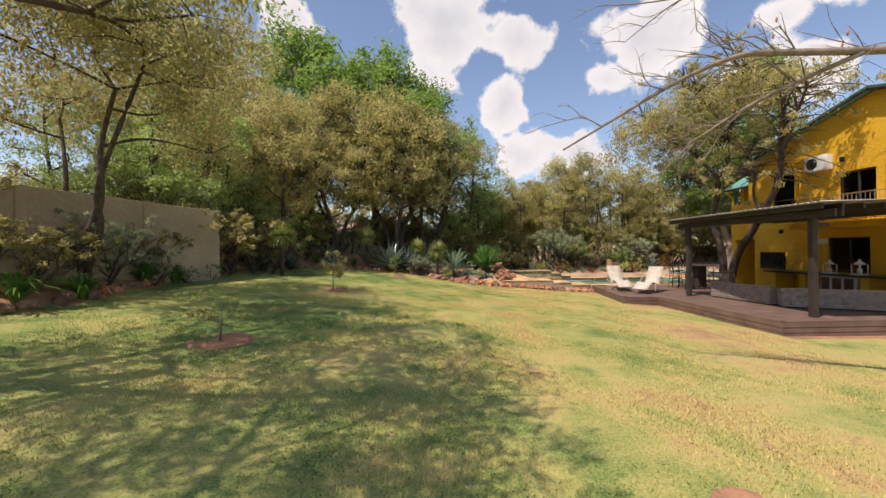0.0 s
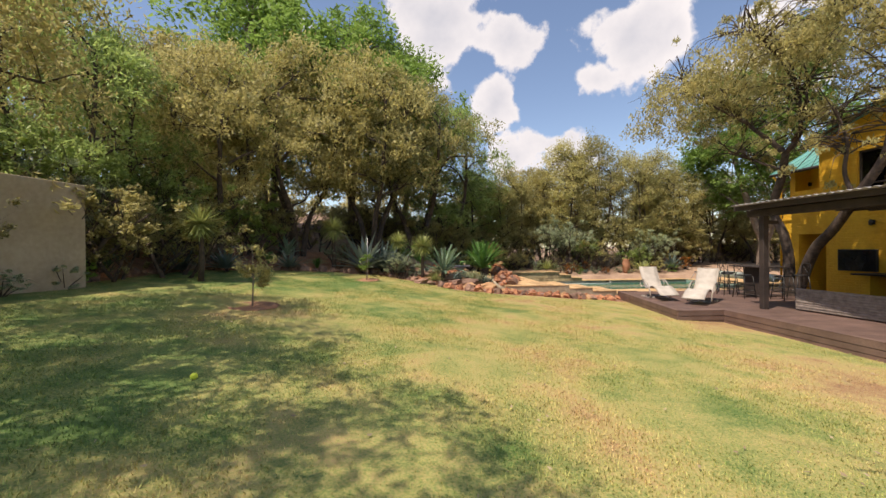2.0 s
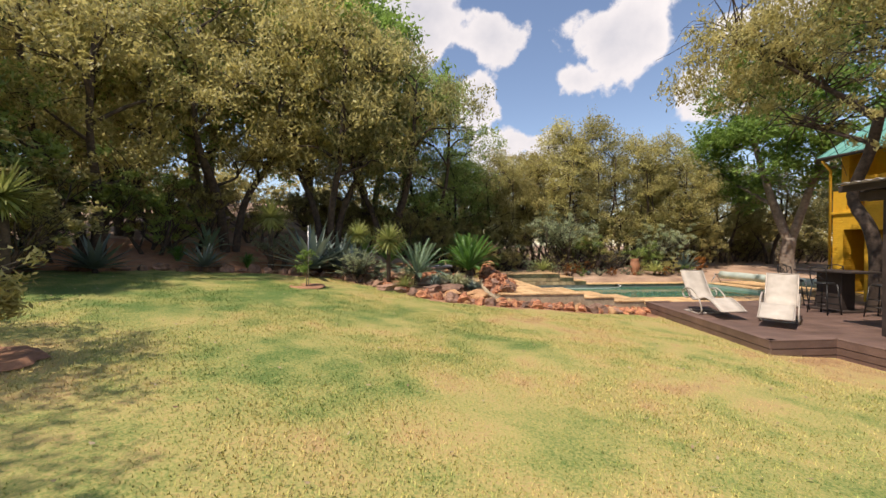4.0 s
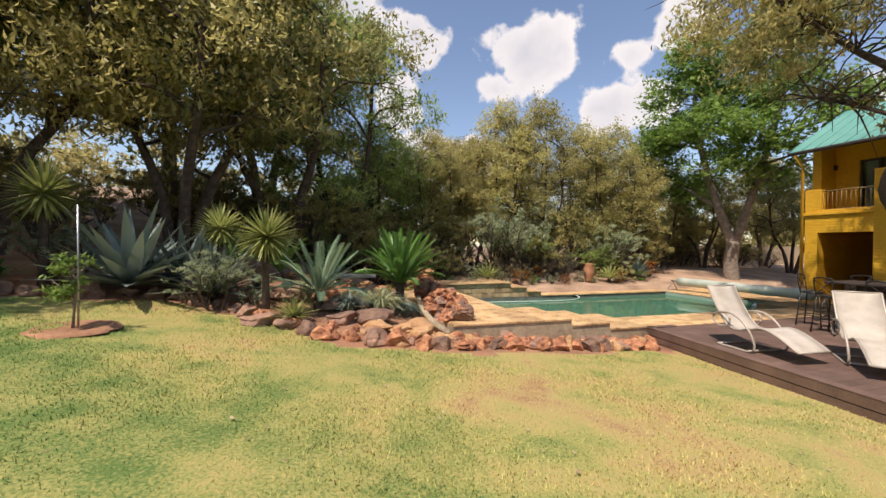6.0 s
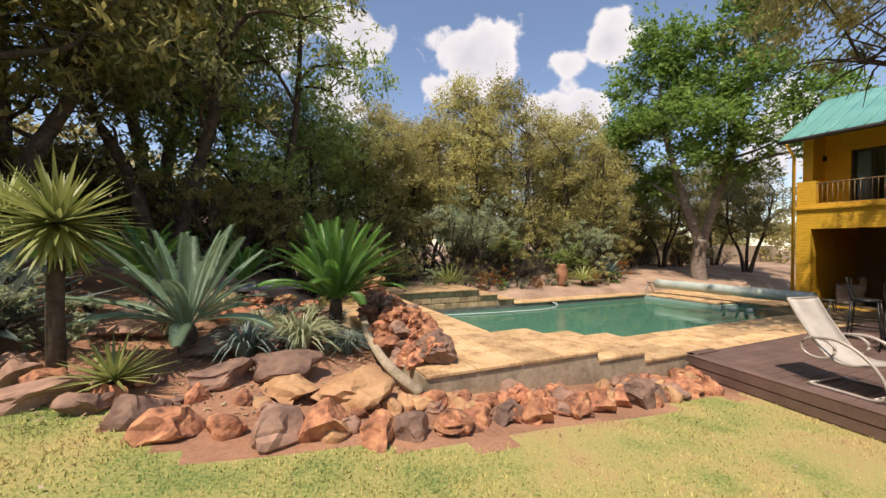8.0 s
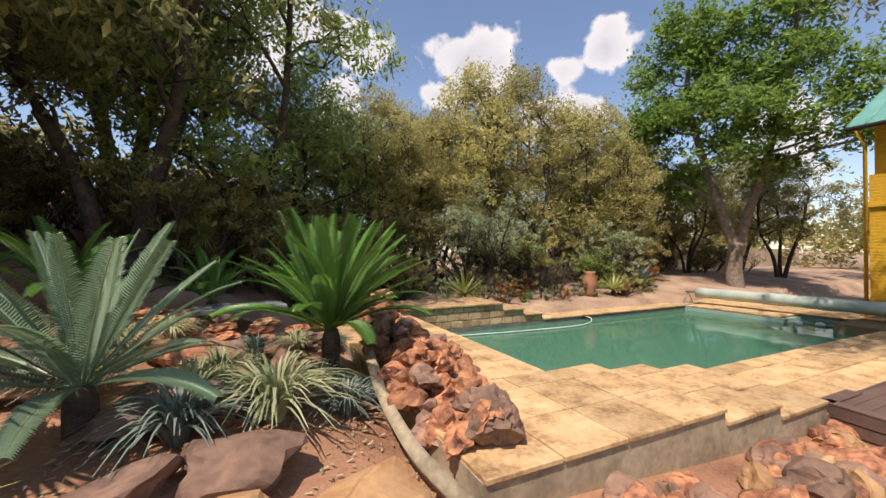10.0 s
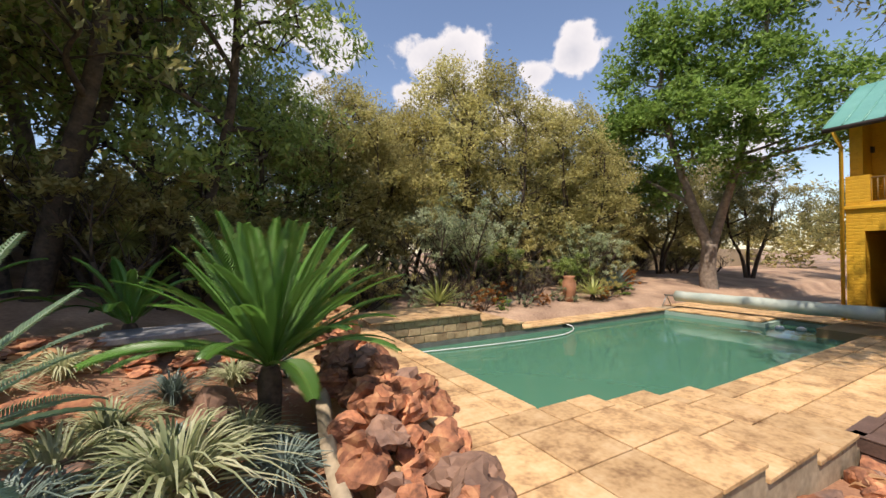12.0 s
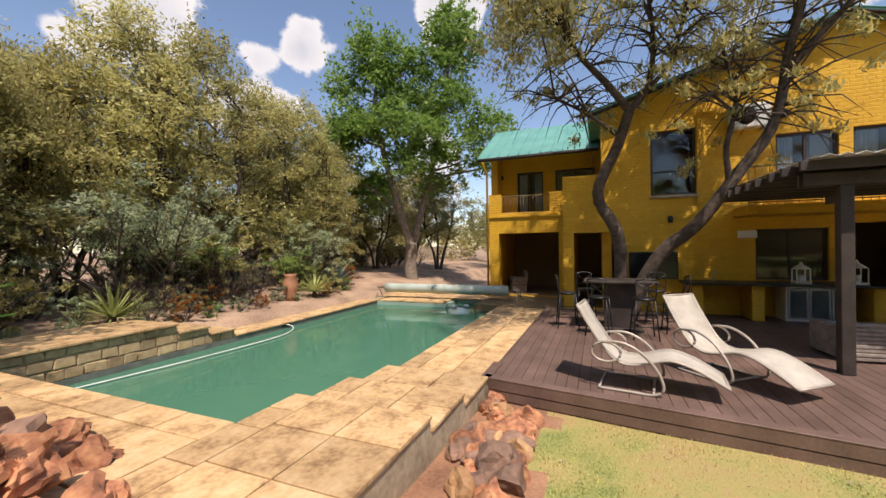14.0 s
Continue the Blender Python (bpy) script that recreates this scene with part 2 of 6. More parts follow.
def brick_material():
    m = material("yellow_painted_brick", (0.60, 0.315, 0.016), (0.76, 0.43, 0.028), 1.3, 0.7, 0.0, 9)
    n, l = m.node_tree.nodes, m.node_tree.links
    b = n["Principled BSDF"]
    g = n.new("ShaderNodeNewGeometry")
    sep = n.new("ShaderNodeSeparateXYZ")
    l.new(g.outputs["Position"], sep.inputs[0])
    along = n.new("ShaderNodeMath")
    l.new(sep.outputs["X"], along.inputs[0])
    l.new(sep.outputs["Y"], along.inputs[1])
    comb = n.new("ShaderNodeCombineXYZ")
    l.new(along.outputs[0], comb.inputs[0])
    l.new(sep.outputs["Z"], comb.inputs[1])
    bt = n.new("ShaderNodeTexBrick")
    bt.inputs["Scale"].default_value = 1.0
    bt.inputs["Brick Width"].default_value, bt.inputs["Row Height"].default_value = 0.23, 0.086
    bt.inputs["Mortar Size"].default_value, bt.inputs["Mortar Smooth"].default_value = 0.011, 0.6
    l.new(comb.outputs[0], bt.inputs["Vector"])
    nz = n.new("ShaderNodeTexNoise")
    nz.inputs["Scale"].default_value = 8
    l.new(g.outputs["Position"], nz.inputs["Vector"])
    ht = n.new("ShaderNodeMath")
    ht.operation = "MULTIPLY_ADD"
    ht.inputs[1].default_value = -0.9
    l.new(bt.outputs["Fac"], ht.inputs[0])
    l.new(nz.outputs["Fac"], ht.inputs[2])
    bp = n.new("ShaderNodeBump")
    bp.inputs["Strength"].default_value, bp.inputs["Distance"].default_value = 0.8, 0.012
    l.new(ht.outputs[0], bp.inputs["Height"])
    l.new(bp.outputs[0], b.inputs["Normal"])
    return m


YELLOW = brick_material()


def glass_material():
    m = bpy.data.materials.new("window_glass")
    m.use_nodes = True
    n, l = m.node_tree.nodes, m.node_tree.links
    gl, tr, mx, fr = n.new("ShaderNodeBsdfGlossy"), n.new("ShaderNodeBsdfTransparent"), n.new("ShaderNodeMixShader"), n.new("ShaderNodeFresnel")
    gl.inputs["Roughness"].default_value = 0.03
    tr.inputs["Color"].default_value = (0.75, 0.78, 0.78, 1)
    fr.inputs["IOR"].default_value = 1.6
    l.new(fr.outputs[0], mx.inputs[0])
    l.new(tr.outputs[0], mx.inputs[1])
    l.new(gl.outputs[0], mx.inputs[2])
    l.new(mx.outputs[0], n["Material Output"].inputs["Surface"])
    return m


GLASS = glass_material()


def water_material():
    m = bpy.data.materials.new("pool_water")
    m.use_nodes = True
    n, l = m.node_tree.nodes, m.node_tree.links
    b = n["Principled BSDF"]
    b.inputs["Base Color"].default_value = (0.10, 0.27, 0.18, 1)
    b.inputs["Roughness"].default_value, b.inputs["IOR"].default_value = 0.04, 1.33
    g, nz, bp = n.new("ShaderNodeNewGeometry"), n.new("ShaderNodeTexNoise"), n.new("ShaderNodeBump")
    nz.inputs["Scale"].default_value, nz.inputs["Detail"].default_value = 2.2, 3.0
    l.new(g.outputs["Position"], nz.inputs["Vector"])
    bp.inputs["Strength"].default_value, bp.inputs["Distance"].default_value = 0.12, 0.03
    l.new(nz.outputs["Fac"], bp.inputs["Height"])
    l.new(bp.outputs[0], b.inputs["Normal"])
    tr, mx = n.new("ShaderNodeBsdfTransparent"), n.new("ShaderNodeMixShader")
    tr.inputs["Color"].default_value = (0.55, 0.85, 0.75, 1)
    mx.inputs[0].default_value = 0.28
    l.new(b.outputs[0], mx.inputs[1])
    l.new(tr.outputs[0], mx.inputs[2])
    l.new(mx.outputs[0], n["Material Output"].inputs["Surface"])
    return m


WATER = water_material()
BULB = bpy.data.materials.new("lamp_glow")
BULB.use_nodes = True
BULB.node_tree.nodes["Principled BSDF"].inputs["Emission Color"].default_value = (1, 0.85, 0.6, 1)
BULB.node_tree.nodes["Principled BSDF"].inputs["Emission Strength"].default_value = 8.0
OLIVE = leaf_material("olive_leaves", (0.192, 0.176, 0.061), (0.544, 0.480, 0.192))
OLIVE_DARK = leaf_material("dark_olive_leaves", (0.15, 0.16, 0.065), (0.45, 0.43, 0.18))
GREEN = leaf_material("green_leaves", (0.10, 0.18, 0.035), (0.30, 0.45, 0.10), 0.48)
FRESH = leaf_material("fresh_green_leaves", (0.16, 0.24, 0.06), (0.42, 0.52, 0.16), 0.48)
YELLOWISH = leaf_material("yellow_green_leaves", (0.27, 0.25, 0.090), (0.60, 0.545, 0.22))
GREYISH = leaf_material("grey_green_leaves", (0.182, 0.238, 0.126), (0.476, 0.532, 0.336))
CYCAD = leaf_material("cycad_fronds", (0.037, 0.106, 0.019), (0.125, 0.275, 0.050), 0.2, 0.35)
CYCAD_BLUE = leaf_material("blue_cycad_fronds", (0.096, 0.168, 0.102), (0.240, 0.348, 0.216), 0.2, 0.4)
STRIPED = leaf_material("variegated_blades", (0.200, 0.250, 0.110), (0.620, 0.620, 0.400), 0.3, 0.45)
YUCCA = leaf_material("yucca_blades", (0.180, 0.220, 0.060), (0.500, 0.530, 0.190), 0.3, 0.45)
AGAVE = leaf_material("agave_blades", (0.090, 0.130, 0.110), (0.220, 0.280, 0.240), 0.15, 0.45)
RUST = leaf_material("rust_leaves", (0.220, 0.080, 0.020), (0.500, 0.220, 0.050))


# ---- building helpers ----
def link_mesh(name, me, mat, parent=None, label="", loc=None):
    if mat is not None and not me.materials:
        me.materials.append(mat)
    ob = new(name, me)
    if parent is not None:
        ob.parent = parent
    if loc is not None:
        ob.matrix_basis = loc if isinstance(loc, Matrix) else Matrix.Translation(loc)
    if label:
        tagged(ob, label)
    return ob


def part(name, bm, mat, parent=None, label="", loc=None):
    me = bpy.data.meshes.new(name)
    bm.to_mesh(me)
    bm.free()
    return link_mesh(name, me, mat, parent, label, loc)


def soup(name, verts, faces, mat, parent=None, smooth=False, loc=None, label=""):
    me = bpy.data.meshes.new(name)
    me.from_pydata([tuple(v) for v in verts], [], [tuple(int(i) for i in f) for f in faces])
    if smooth:
        me.shade_smooth()
    return link_mesh(name, me, mat, parent, label, loc)


def quads(name, v, mat, parent=None, n=4, loc=None, label=""):
    """v: an array (count, n, 3) of separate n-sided faces."""
    k = len(v)
    me = bpy.data.meshes.new(name)
    me.vertices.add(k * n)
    me.vertices.foreach_set("co", np.ascontiguousarray(v, dtype=np.float32).ravel())
    me.loops.add(k * n)
    me.loops.foreach_set("vertex_index", np.arange(k * n, dtype=np.int32))
    me.polygons.add(k)
    me.polygons.foreach_set("loop_start", np.arange(0, k * n, n, dtype=np.int32))
    me.update(calc_edges=True)
    me.validate()
    return link_mesh(name, me, mat, parent, label, loc)


def thing(name, loc=(0, 0, 0), label="", category="", group="", kind="", rz=0):
    return tagged(new(name), label, category, group, kind) if loc is None else placed(name, loc, label, category, group, kind, rz)


def placed(name, loc, label, category, group, kind, rz):
    ob = new(name)
    ob.matrix_basis = pose(*loc, 0, 0, rz)
    return tagged(ob, label, category, group, kind)


def add_box(bm, x0, x1, y0, y1, z0, z1, bevel=0.0):
    r = bmesh.ops.create_cube(bm, size=1.0)
    for v in r["verts"]:
        v.co = Vector((x0 + (v.co.x + 0.5) * (x1 - x0), y0 + (v.co.y + 0.5) * (y1 - y0), z0 + (v.co.z + 0.5) * (z1 - z0)))
    if bevel:
        edges = list({e for v in r["verts"] for e in v.link_edges})
        bmesh.ops.bevel(bm, geom=edges, offset=bevel, segments=1, affect="EDGES", profile=0.5)


def box(name, x0, x1, y0, y1, z0, z1, mat, parent=None, bevel=0.006, label="", loc=None):
    bm = bmesh.new()
    add_box(bm, x0, x1, y0, y1, z0, z1, bevel)
    return part(name, bm, mat, parent, label, loc)


def tube_data(points, radii, sides=8):
    """Verts and faces of a tapered tube along points."""
    pts = [Vector(p) for p in points]
    verts, faces = [], []
    up = Vector((0.3, 0.2, 1)).normalized()
    for i, p in enumerate(pts):
        d = (pts[min(i + 1, len(pts) - 1)] - pts[max(i - 1, 0)]).normalized()
        a = d.cross(up if abs(d.dot(up)) < 0.95 else Vector((1, 0, 0))).normalized()
        b = d.cross(a).normalized()
        for k in range(sides):
            t = 2 * math.pi * k / sides
            verts.append(p + (a * math.cos(t) + b * math.sin(t)) * radii[i])
    for i in range(len(pts) - 1):
        for k in range(sides):
            k2 = (k + 1) % sides
            faces.append((i * sides + k, i * sides + k2, (i + 1) * sides + k2, (i + 1) * sides + k))
    faces.append(tuple(range(sides - 1, -1, -1)))
    faces.append(tuple((len(pts) - 1) * sides + k for k in range(sides)))
    return verts, faces


def tube(name, points, radius, mat, parent=None, sides=8, loc=None, label=""):
    radii = radius if isinstance(radius, (list, tuple)) else [radius] * len(points)
    v, f = tube_data(points, radii, sides)
    return soup(name, v, f, mat, parent, True, loc, label)


def lathe(name, profile, mat, parent=None, sides=20, loc=None, label=""):
    verts, faces = [], []
    for r, z in profile:
        for k in range(sides):
            t = 2 * math.pi * k / sides
            verts.append((r * math.cos(t), r * math.sin(t), z))
    for i in range(len(profile) - 1):
        for k in range(sides):
            k2 = (k + 1) % sides
            faces.append((i * sides + k, i * sides + k2, (i + 1) * sides + k2, (i + 1) * sides + k))
    faces.append(tuple(range(sides - 1, -1, -1)))
    faces.append(tuple((len(profile) - 1) * sides + k for k in range(sides)))
    return soup(name, verts, faces, mat, parent, True, loc, label)


def arc(points, steps=6):
    """A smooth line through points."""
    p = [Vector(q) for q in points]
    out = []
    for i in range(len(p) - 1):
        a, b, c, d = p[max(i - 1, 0)], p[i], p[i + 1], p[min(i + 2, len(p) - 1)]
        for s in range(steps):
            t = s / steps
            out.append(0.5 * ((2 * b) + (c - a) * t + (2 * a - 5 * b + 4 * c - d) * t * t + (3 * b - a - 3 * c + d) * t ** 3))
    out.append(p[-1])
    return out


# ---- ground ----
BED_X = [-40, -8, -4.5, -1.6, -0.3, 0.6, 1.5, 3.0, 5.0, 6.4, 7.4, 7.9]
BED_Y = [17.5, 17.5, 20.2, 20.8, 20.0, 18.9, 18.3, 17.95, 17.95, 18.05, 18.15, 18.4]
WALL_A, WALL_B = (-9.6, -3.0), (-6.9, 12.8)


def sm(t):
    t = np.clip(t, 0, 1)
    return t * t * (3 - 2 * t)


def bed_edge(x):
    return np.interp(x, BED_X, BED_Y)


def side_edge(y):
    """Where the lawn ends on the boundary wall's side."""
    return np.interp(y, [-30, 4, 7, 12.5, 17.5, 40], [-7.6, -7.3, -6.6, -7.4, -7.6, -7.6])


def ground_z(x, y):
    x, y = np.asarray(x, float), np.asarray(y, float)
    z = 0.40 - 0.08 * np.clip(x, -9, 8.2) + 0.012 * np.clip(y - 5, -8, 16) * np.clip((2 - x) / 4, 0, 1)
    d = np.clip(y - bed_edge(x), 0, 200)
    left = sm((3.7 - x) / 1.5)*0.35 + sm((4.5 - x) / 7.0) * 0.65
    z = z + left * (0.14 * np.minimum(d, 3.2) + 0.17 * np.clip(d - 3.2, 0, 22))
    s = np.clip(side_edge(y) - x, 0, 200)
    z = z + (1 - sm(d / 3)) * (0.42 * np.minimum(s, 1.8) + 0.12 * np.clip(s - 1.8, 0, 20))
    far = sm((x - 4.0) / 1.0) * sm((y - 25.0) / 0.6)
    target = 0.12 + 0.14 * np.clip(y - 25.4, 0, 3) + 0.02 * np.clip(y - 28, 0, 40)
    z = z * (1 - far) + target * far
    right = sm((x - 8.2) / 0.6) * (1 - sm((y - 25.0) / 0.6))
    z = z * (1 - right) - 0.30 * right
    pool = sm((x - 4.4) / 0.4) * sm((16.8 - x) / 0.4) * sm((y - 19.7) / 0.4) * sm((25.2 - y) / 0.3)
    return z * (1 - pool) - 2.4 * pool


def stretch(lo, hi, step):
    core = list(np.arange(lo, hi + 1e-6, step))
    outer = [1.5, 4, 8, 15, 30, 60, 120, 300, 700]
    return np.array([lo - o for o in reversed(outer)] + core + [hi + o for o in outer])


gx, gy = stretch(-12, 24, 0.2), stretch(-6, 32, 0.2)
GX, GY = np.meshgrid(gx, gy)
GZ = ground_z(GX, GY)
near = (GX > -12) & (GX < 24) & (GY > -6) & (GY < 32)
bumps = np.sin(GX * 1.9 + GY * 0.7) * np.sin(GY * 1.6 - GX * 0.4) * 0.012
GZ = GZ + np.where(near, bumps, 0)
W = len(gx)
idx = np.arange(W * len(gy)).reshape(len(gy), W)
faces = np.stack([idx[:-1, :-1], idx[:-1, 1:], idx[1:, 1:], idx[1:, :-1]], -1).reshape(-1, 4)
ground_me = bpy.data.meshes.new("ground")
ground_me.from_pydata(np.stack([GX, GY, GZ], -1).reshape(-1, 3), [], faces)
cx, cy = (GX[:-1, :-1] + GX[1:, 1:]).ravel() / 2, (GY[:-1, :-1] + GY[1:, 1:]).ravel() / 2


def is_lawn(x, y):
    wob = 0.12 * np.sin(x * 3.1) + 0.1 * np.sin(y * 2.7)
    return (x > side_edge(y) + wob) & (y < bed_edge(x) - 0.1 + wob) & ((x < 8.4) | (y < 8.9))


lawn_mask = is_lawn(cx, cy)
hill_mask = (cy > bed_edge(cx) + 4.5) | (cx < -9.5)
ground_me.polygons.foreach_set("material_index", np.where(lawn_mask, 0, np.where(hill_mask, 2, 1)).astype(np.int32))
for m_ in (LAWN, EARTH, LITTER):
    ground_me.materials.append(m_)
ground_me.shade_smooth()
tagged(new("ground", ground_me), "patchy green and straw lawn rising to a red earth bank", "ground", kind="structure")


def gz(x, y):
    return float(ground_z(x, y))


# grass blades
rng = np.random.default_rng(4)
bx, by = rng.uniform(-8, 10, 1200000), rng.uniform(0.6, 21, 1200000)
path_d = np.abs(bx - (0.0 + 0.13 * by))
keep = is_lawn(bx, by) & (rng.random(len(bx)) < np.clip(1.1 - path_d / 9, 0.12, 1) * np.clip(1.15 - by / 40, 0, 1))
bx, by = bx[keep][:420000], by[keep][:420000]
bz = ground_z(bx, by)
k = len(bx)
ang, lean, tall = rng.uniform(0, 2 * np.pi, k), rng.uniform(0.1, 1.1, k), rng.uniform(0.01, 0.03, k)
wid = rng.uniform(0.003, 0.0065, k)
tri = np.zeros((k, 3, 3))
tri[:, 0] = np.stack([bx - np.sin(ang) * wid, by + np.cos(ang) * wid, bz - 0.004], -1)
tri[:, 1] = np.stack([bx + np.sin(ang) * wid, by - np.cos(ang) * wid, bz - 0.004], -1)
tri[:, 2] = np.stack([bx + np.cos(ang) * tall * lean, by + np.sin(ang) * tall * lean, bz + tall], -1)
tagged(quads("grass", tri, BLADE, n=3), "short lawn grass, green with straw patches", "grass", kind="stuff")
# fallen leaves on the lawn
k = 900
lx, ly = rng.uniform(-7, 8, k), rng.uniform(1, 18, k)
ok = is_lawn(lx, ly)
lx, ly = lx[ok], ly[ok]
lz = ground_z(lx, ly) + 0.03
k = len(lx)
a, s = rng.uniform(0, 6.28, k), rng.uniform(0.012, 0.032, k)
lq = np.zeros((k, 4, 3))
for i, (u, v, h) in enumerate(((-1, 0, 0), (0, -0.45, 0.006), (1, 0, 0.01), (0, 0.45, -0.004))):
    lq[:, i] = np.stack([lx + s * (u * np.cos(a) - v * np.sin(a)), ly + s * (u * np.sin(a) + v * np.cos(a)), lz + h], -1)
DRYLEAF = leaf_material("dry_leaf", (0.160, 0.090, 0.045), (0.460, 0.360, 0.220), 0.15)
tagged(quads("fallen_leaves", lq, DRYLEAF), "dry brown leaves scattered over the lawn", "leaves", kind="stuff")


# ---- boundary wall ----
def boundary_wall():
    a, b = Vector((*WALL_A, 0)), Vector((*WALL_B, 0))
    d = (b - a).normalized()
    ang_ = math.degrees(math.atan2(d.y, d.x))
    wall = thing("wall_west", (a.x, a.y, 0), "beige plastered boundary wall with weathered stains", "wall", kind="structure", rz=ang_)
    length = (b - a).length
    n = 6
    for i in range(n):
        x0, x1 = length * i / n, length * (i + 1) / n
        box("panel", x0 + 0.01, x1 - 0.01, 0, 0.2, 0.4, 3.22, WALL, wall, 0.01)
        if i:
            box("pilaster", x0 - 0.09, x0 + 0.09, -0.035, 0.0, 0.4, 3.22, WALL, wall, 0.006)


boundary_wall()
# a far boundary wall beyond the trees
far_wall = thing("wall_far", (0, 0, 0), "pale concrete boundary wall behind the trees", "wall", kind="structure")
for i in range(8):
    box("panel", 22 + i * 2.6, 24.55 + i * 2.6, 33.0, 33.2, 0.0, 2.0, WALL, far_wall, 0.01)


# ---- pool and paving ----
POOL = dict(x0=5.22, x1=15.0, y0=20.3, y1=24.85)
pool = thing("swimming_pool", (10, 22.5, 0), "green-watered swimming pool with a plastered basin", "swimming pool", kind="structure")
pool.matrix_basis = Matrix.Identity(4)
bm = bmesh.new()
add_box(bm, 5.22, 16.0, 20.3, 24.85, -1.75, -1.6)
part("basin_floor", bm, PLASTER, pool)
for nm, dims in (("basin_wall", (5.0, 5.2, 20.1, 25.05, -1.75, 0.30)), ("basin_wall", (5.2, 16.2, 24.87, 25.05, -1.75, -0.06)),
                 ("basin_wall", (5.2, 16.2, 20.1, 20.28, -1.75, -0.06)), ("basin_wall", (16.0, 16.2, 20.28, 24.87, -1.75, -0.06)),
                 ("shelf", (14.0, 15.98, 20.3, 22.2, -1.6, -0.42)), ("shelf", (14.9, 15.98, 22.2, 24.85, -1.6, -0.06)), ("shelf", (13.8, 14.9, 23.3, 24.85, -1.6, -0.45))):
    box(nm, *dims, PLASTER, pool, 0.0)
box("water", 5.21, 15.99, 20.285, 24.865, -0.5, -0.16, WATER, pool, 0.0, "murky green pool water")
tube("vacuum_hose", arc([(5.6, 24.6, -0.14), (7.5, 24.3, -0.13), (9.4, 24.2, -0.13), (10.2, 24.4, -0.13), (10.55, 24.7, -0.1), (10.5, 24.85, -0.06)]), 0.014, WHITE, pool, 6)
box("skimmer_opening", 10.35, 10.65, 24.846, 24.866, -0.12, -0.05, BLACK, pool, 0.0)

tiles_top = thing("pavement", (0, 0, 0), "sandstone paving in large square tiles, stained", "paving", kind="structure")
LEVELS = [(3.45, 5.95, 0.36), (5.95, 6.87, 0.24), (6.87, 7.82, 0.12), (7.82, 16.4, 0.0)]
TILE_MESH = {}


def tile(x0, x1, y0, y1, top, parent, mat=TILE, gap=0.009, thick=0.04):
    w, h = round(x1 - x0 - 2 * gap, 3), round(y1 - y0 - 2 * gap, 3)
    key = (w, h, mat.name)
    if key not in TILE_MESH:
        bm = bmesh.new()
        add_box(bm, -w / 2, w / 2, -h / 2, h / 2, -thick, 0, 0.006)
        me = bpy.data.meshes.new("tile")
        bm.to_mesh(me)
        bm.free()
        me.materials.append(mat)
        TILE_MESH[key] = me
    ob = new("tile", TILE_MESH[key])
    ob.parent = parent
    ob.matrix_basis = pose((x0 + x1) / 2, (y0 + y1) / 2, top + random.uniform(-0.002, 0.003), random.uniform(-0.2, 0.2), random.uniform(-0.2, 0.2), 0)


def tile_field(x0, x1, y0, y1, top, parent, nx, ny):
    for i in range(nx):
        for j in range(ny):
            tile(x0 + (x1 - x0) * i / nx, x0 + (x1 - x0) * (i + 1) / nx, y0 + (y1 - y0) * j / ny, y0 + (y1 - y0) * (j + 1) / ny, top, parent)


base_me = bmesh.new()
add_box(base_me, 3.45, 5.94, 18.8, 20.28, -0.6, 0.327)
add_box(base_me, 3.45, 5.0, 20.28, 25.05, -0.6, 0.327)
add_box(base_me, 5.945, 6.865, 18.8, 20.1, -0.6, 0.207)
add_box(base_me, 6.87, 7.815, 18.8, 20.1, -0.6, 0.087)
add_box(base_me, 7.82, 16.4, 18.8, 20.1, -0.6, -0.033)
add_box(base_me, 5.2, 16.2, 25.06, 25.75, -0.6, -0.033)
add_box(base_me, 16.2, 19.6, 18.8, 25.75, -0.6, -0.033)
part("paving_base", base_me, RENDER, tiles_top, "stained cement-rendered edge")
for x0, x1, top in LEVELS[:3]:
    n = 4 if x1 - x0 > 2 else 2
    tile_field(x0, x1, 18.77, 20.0, top, tiles_top, n, 2)
    tile_field(max(x0, 5.22), x1, 20.0, 20.33, top, tiles_top, 2, 1)
tile_field(3.45, 5.22, 20.0, 20.34, 0.36, tiles_top, 3, 1)
tile_field(3.45, 4.9, 20.34, 25.05, 0.36, tiles_top, 2, 7)
tile_field(4.9, 5.24, 20.34, 25.05, 0.36, tiles_top, 1, 8)
tile_field(7.82, 16.3, 18.9, 20.0, 0.0, tiles_top, 14, 2)
tile_field(7.82, 16.3, 20.0, 20.33, 0.0, tiles_top, 14, 1)
tile_field(9.0, 15.0, 24.82, 25.75, 0.0, tiles_top, 11, 2)
tile_field(14.95, 15.95, 22.3, 24.82, 0.0, tiles_top, 2, 5)
tile_field(15.97, 19.5, 18.9, 25.75, 0.0, tiles_top, 6, 11)

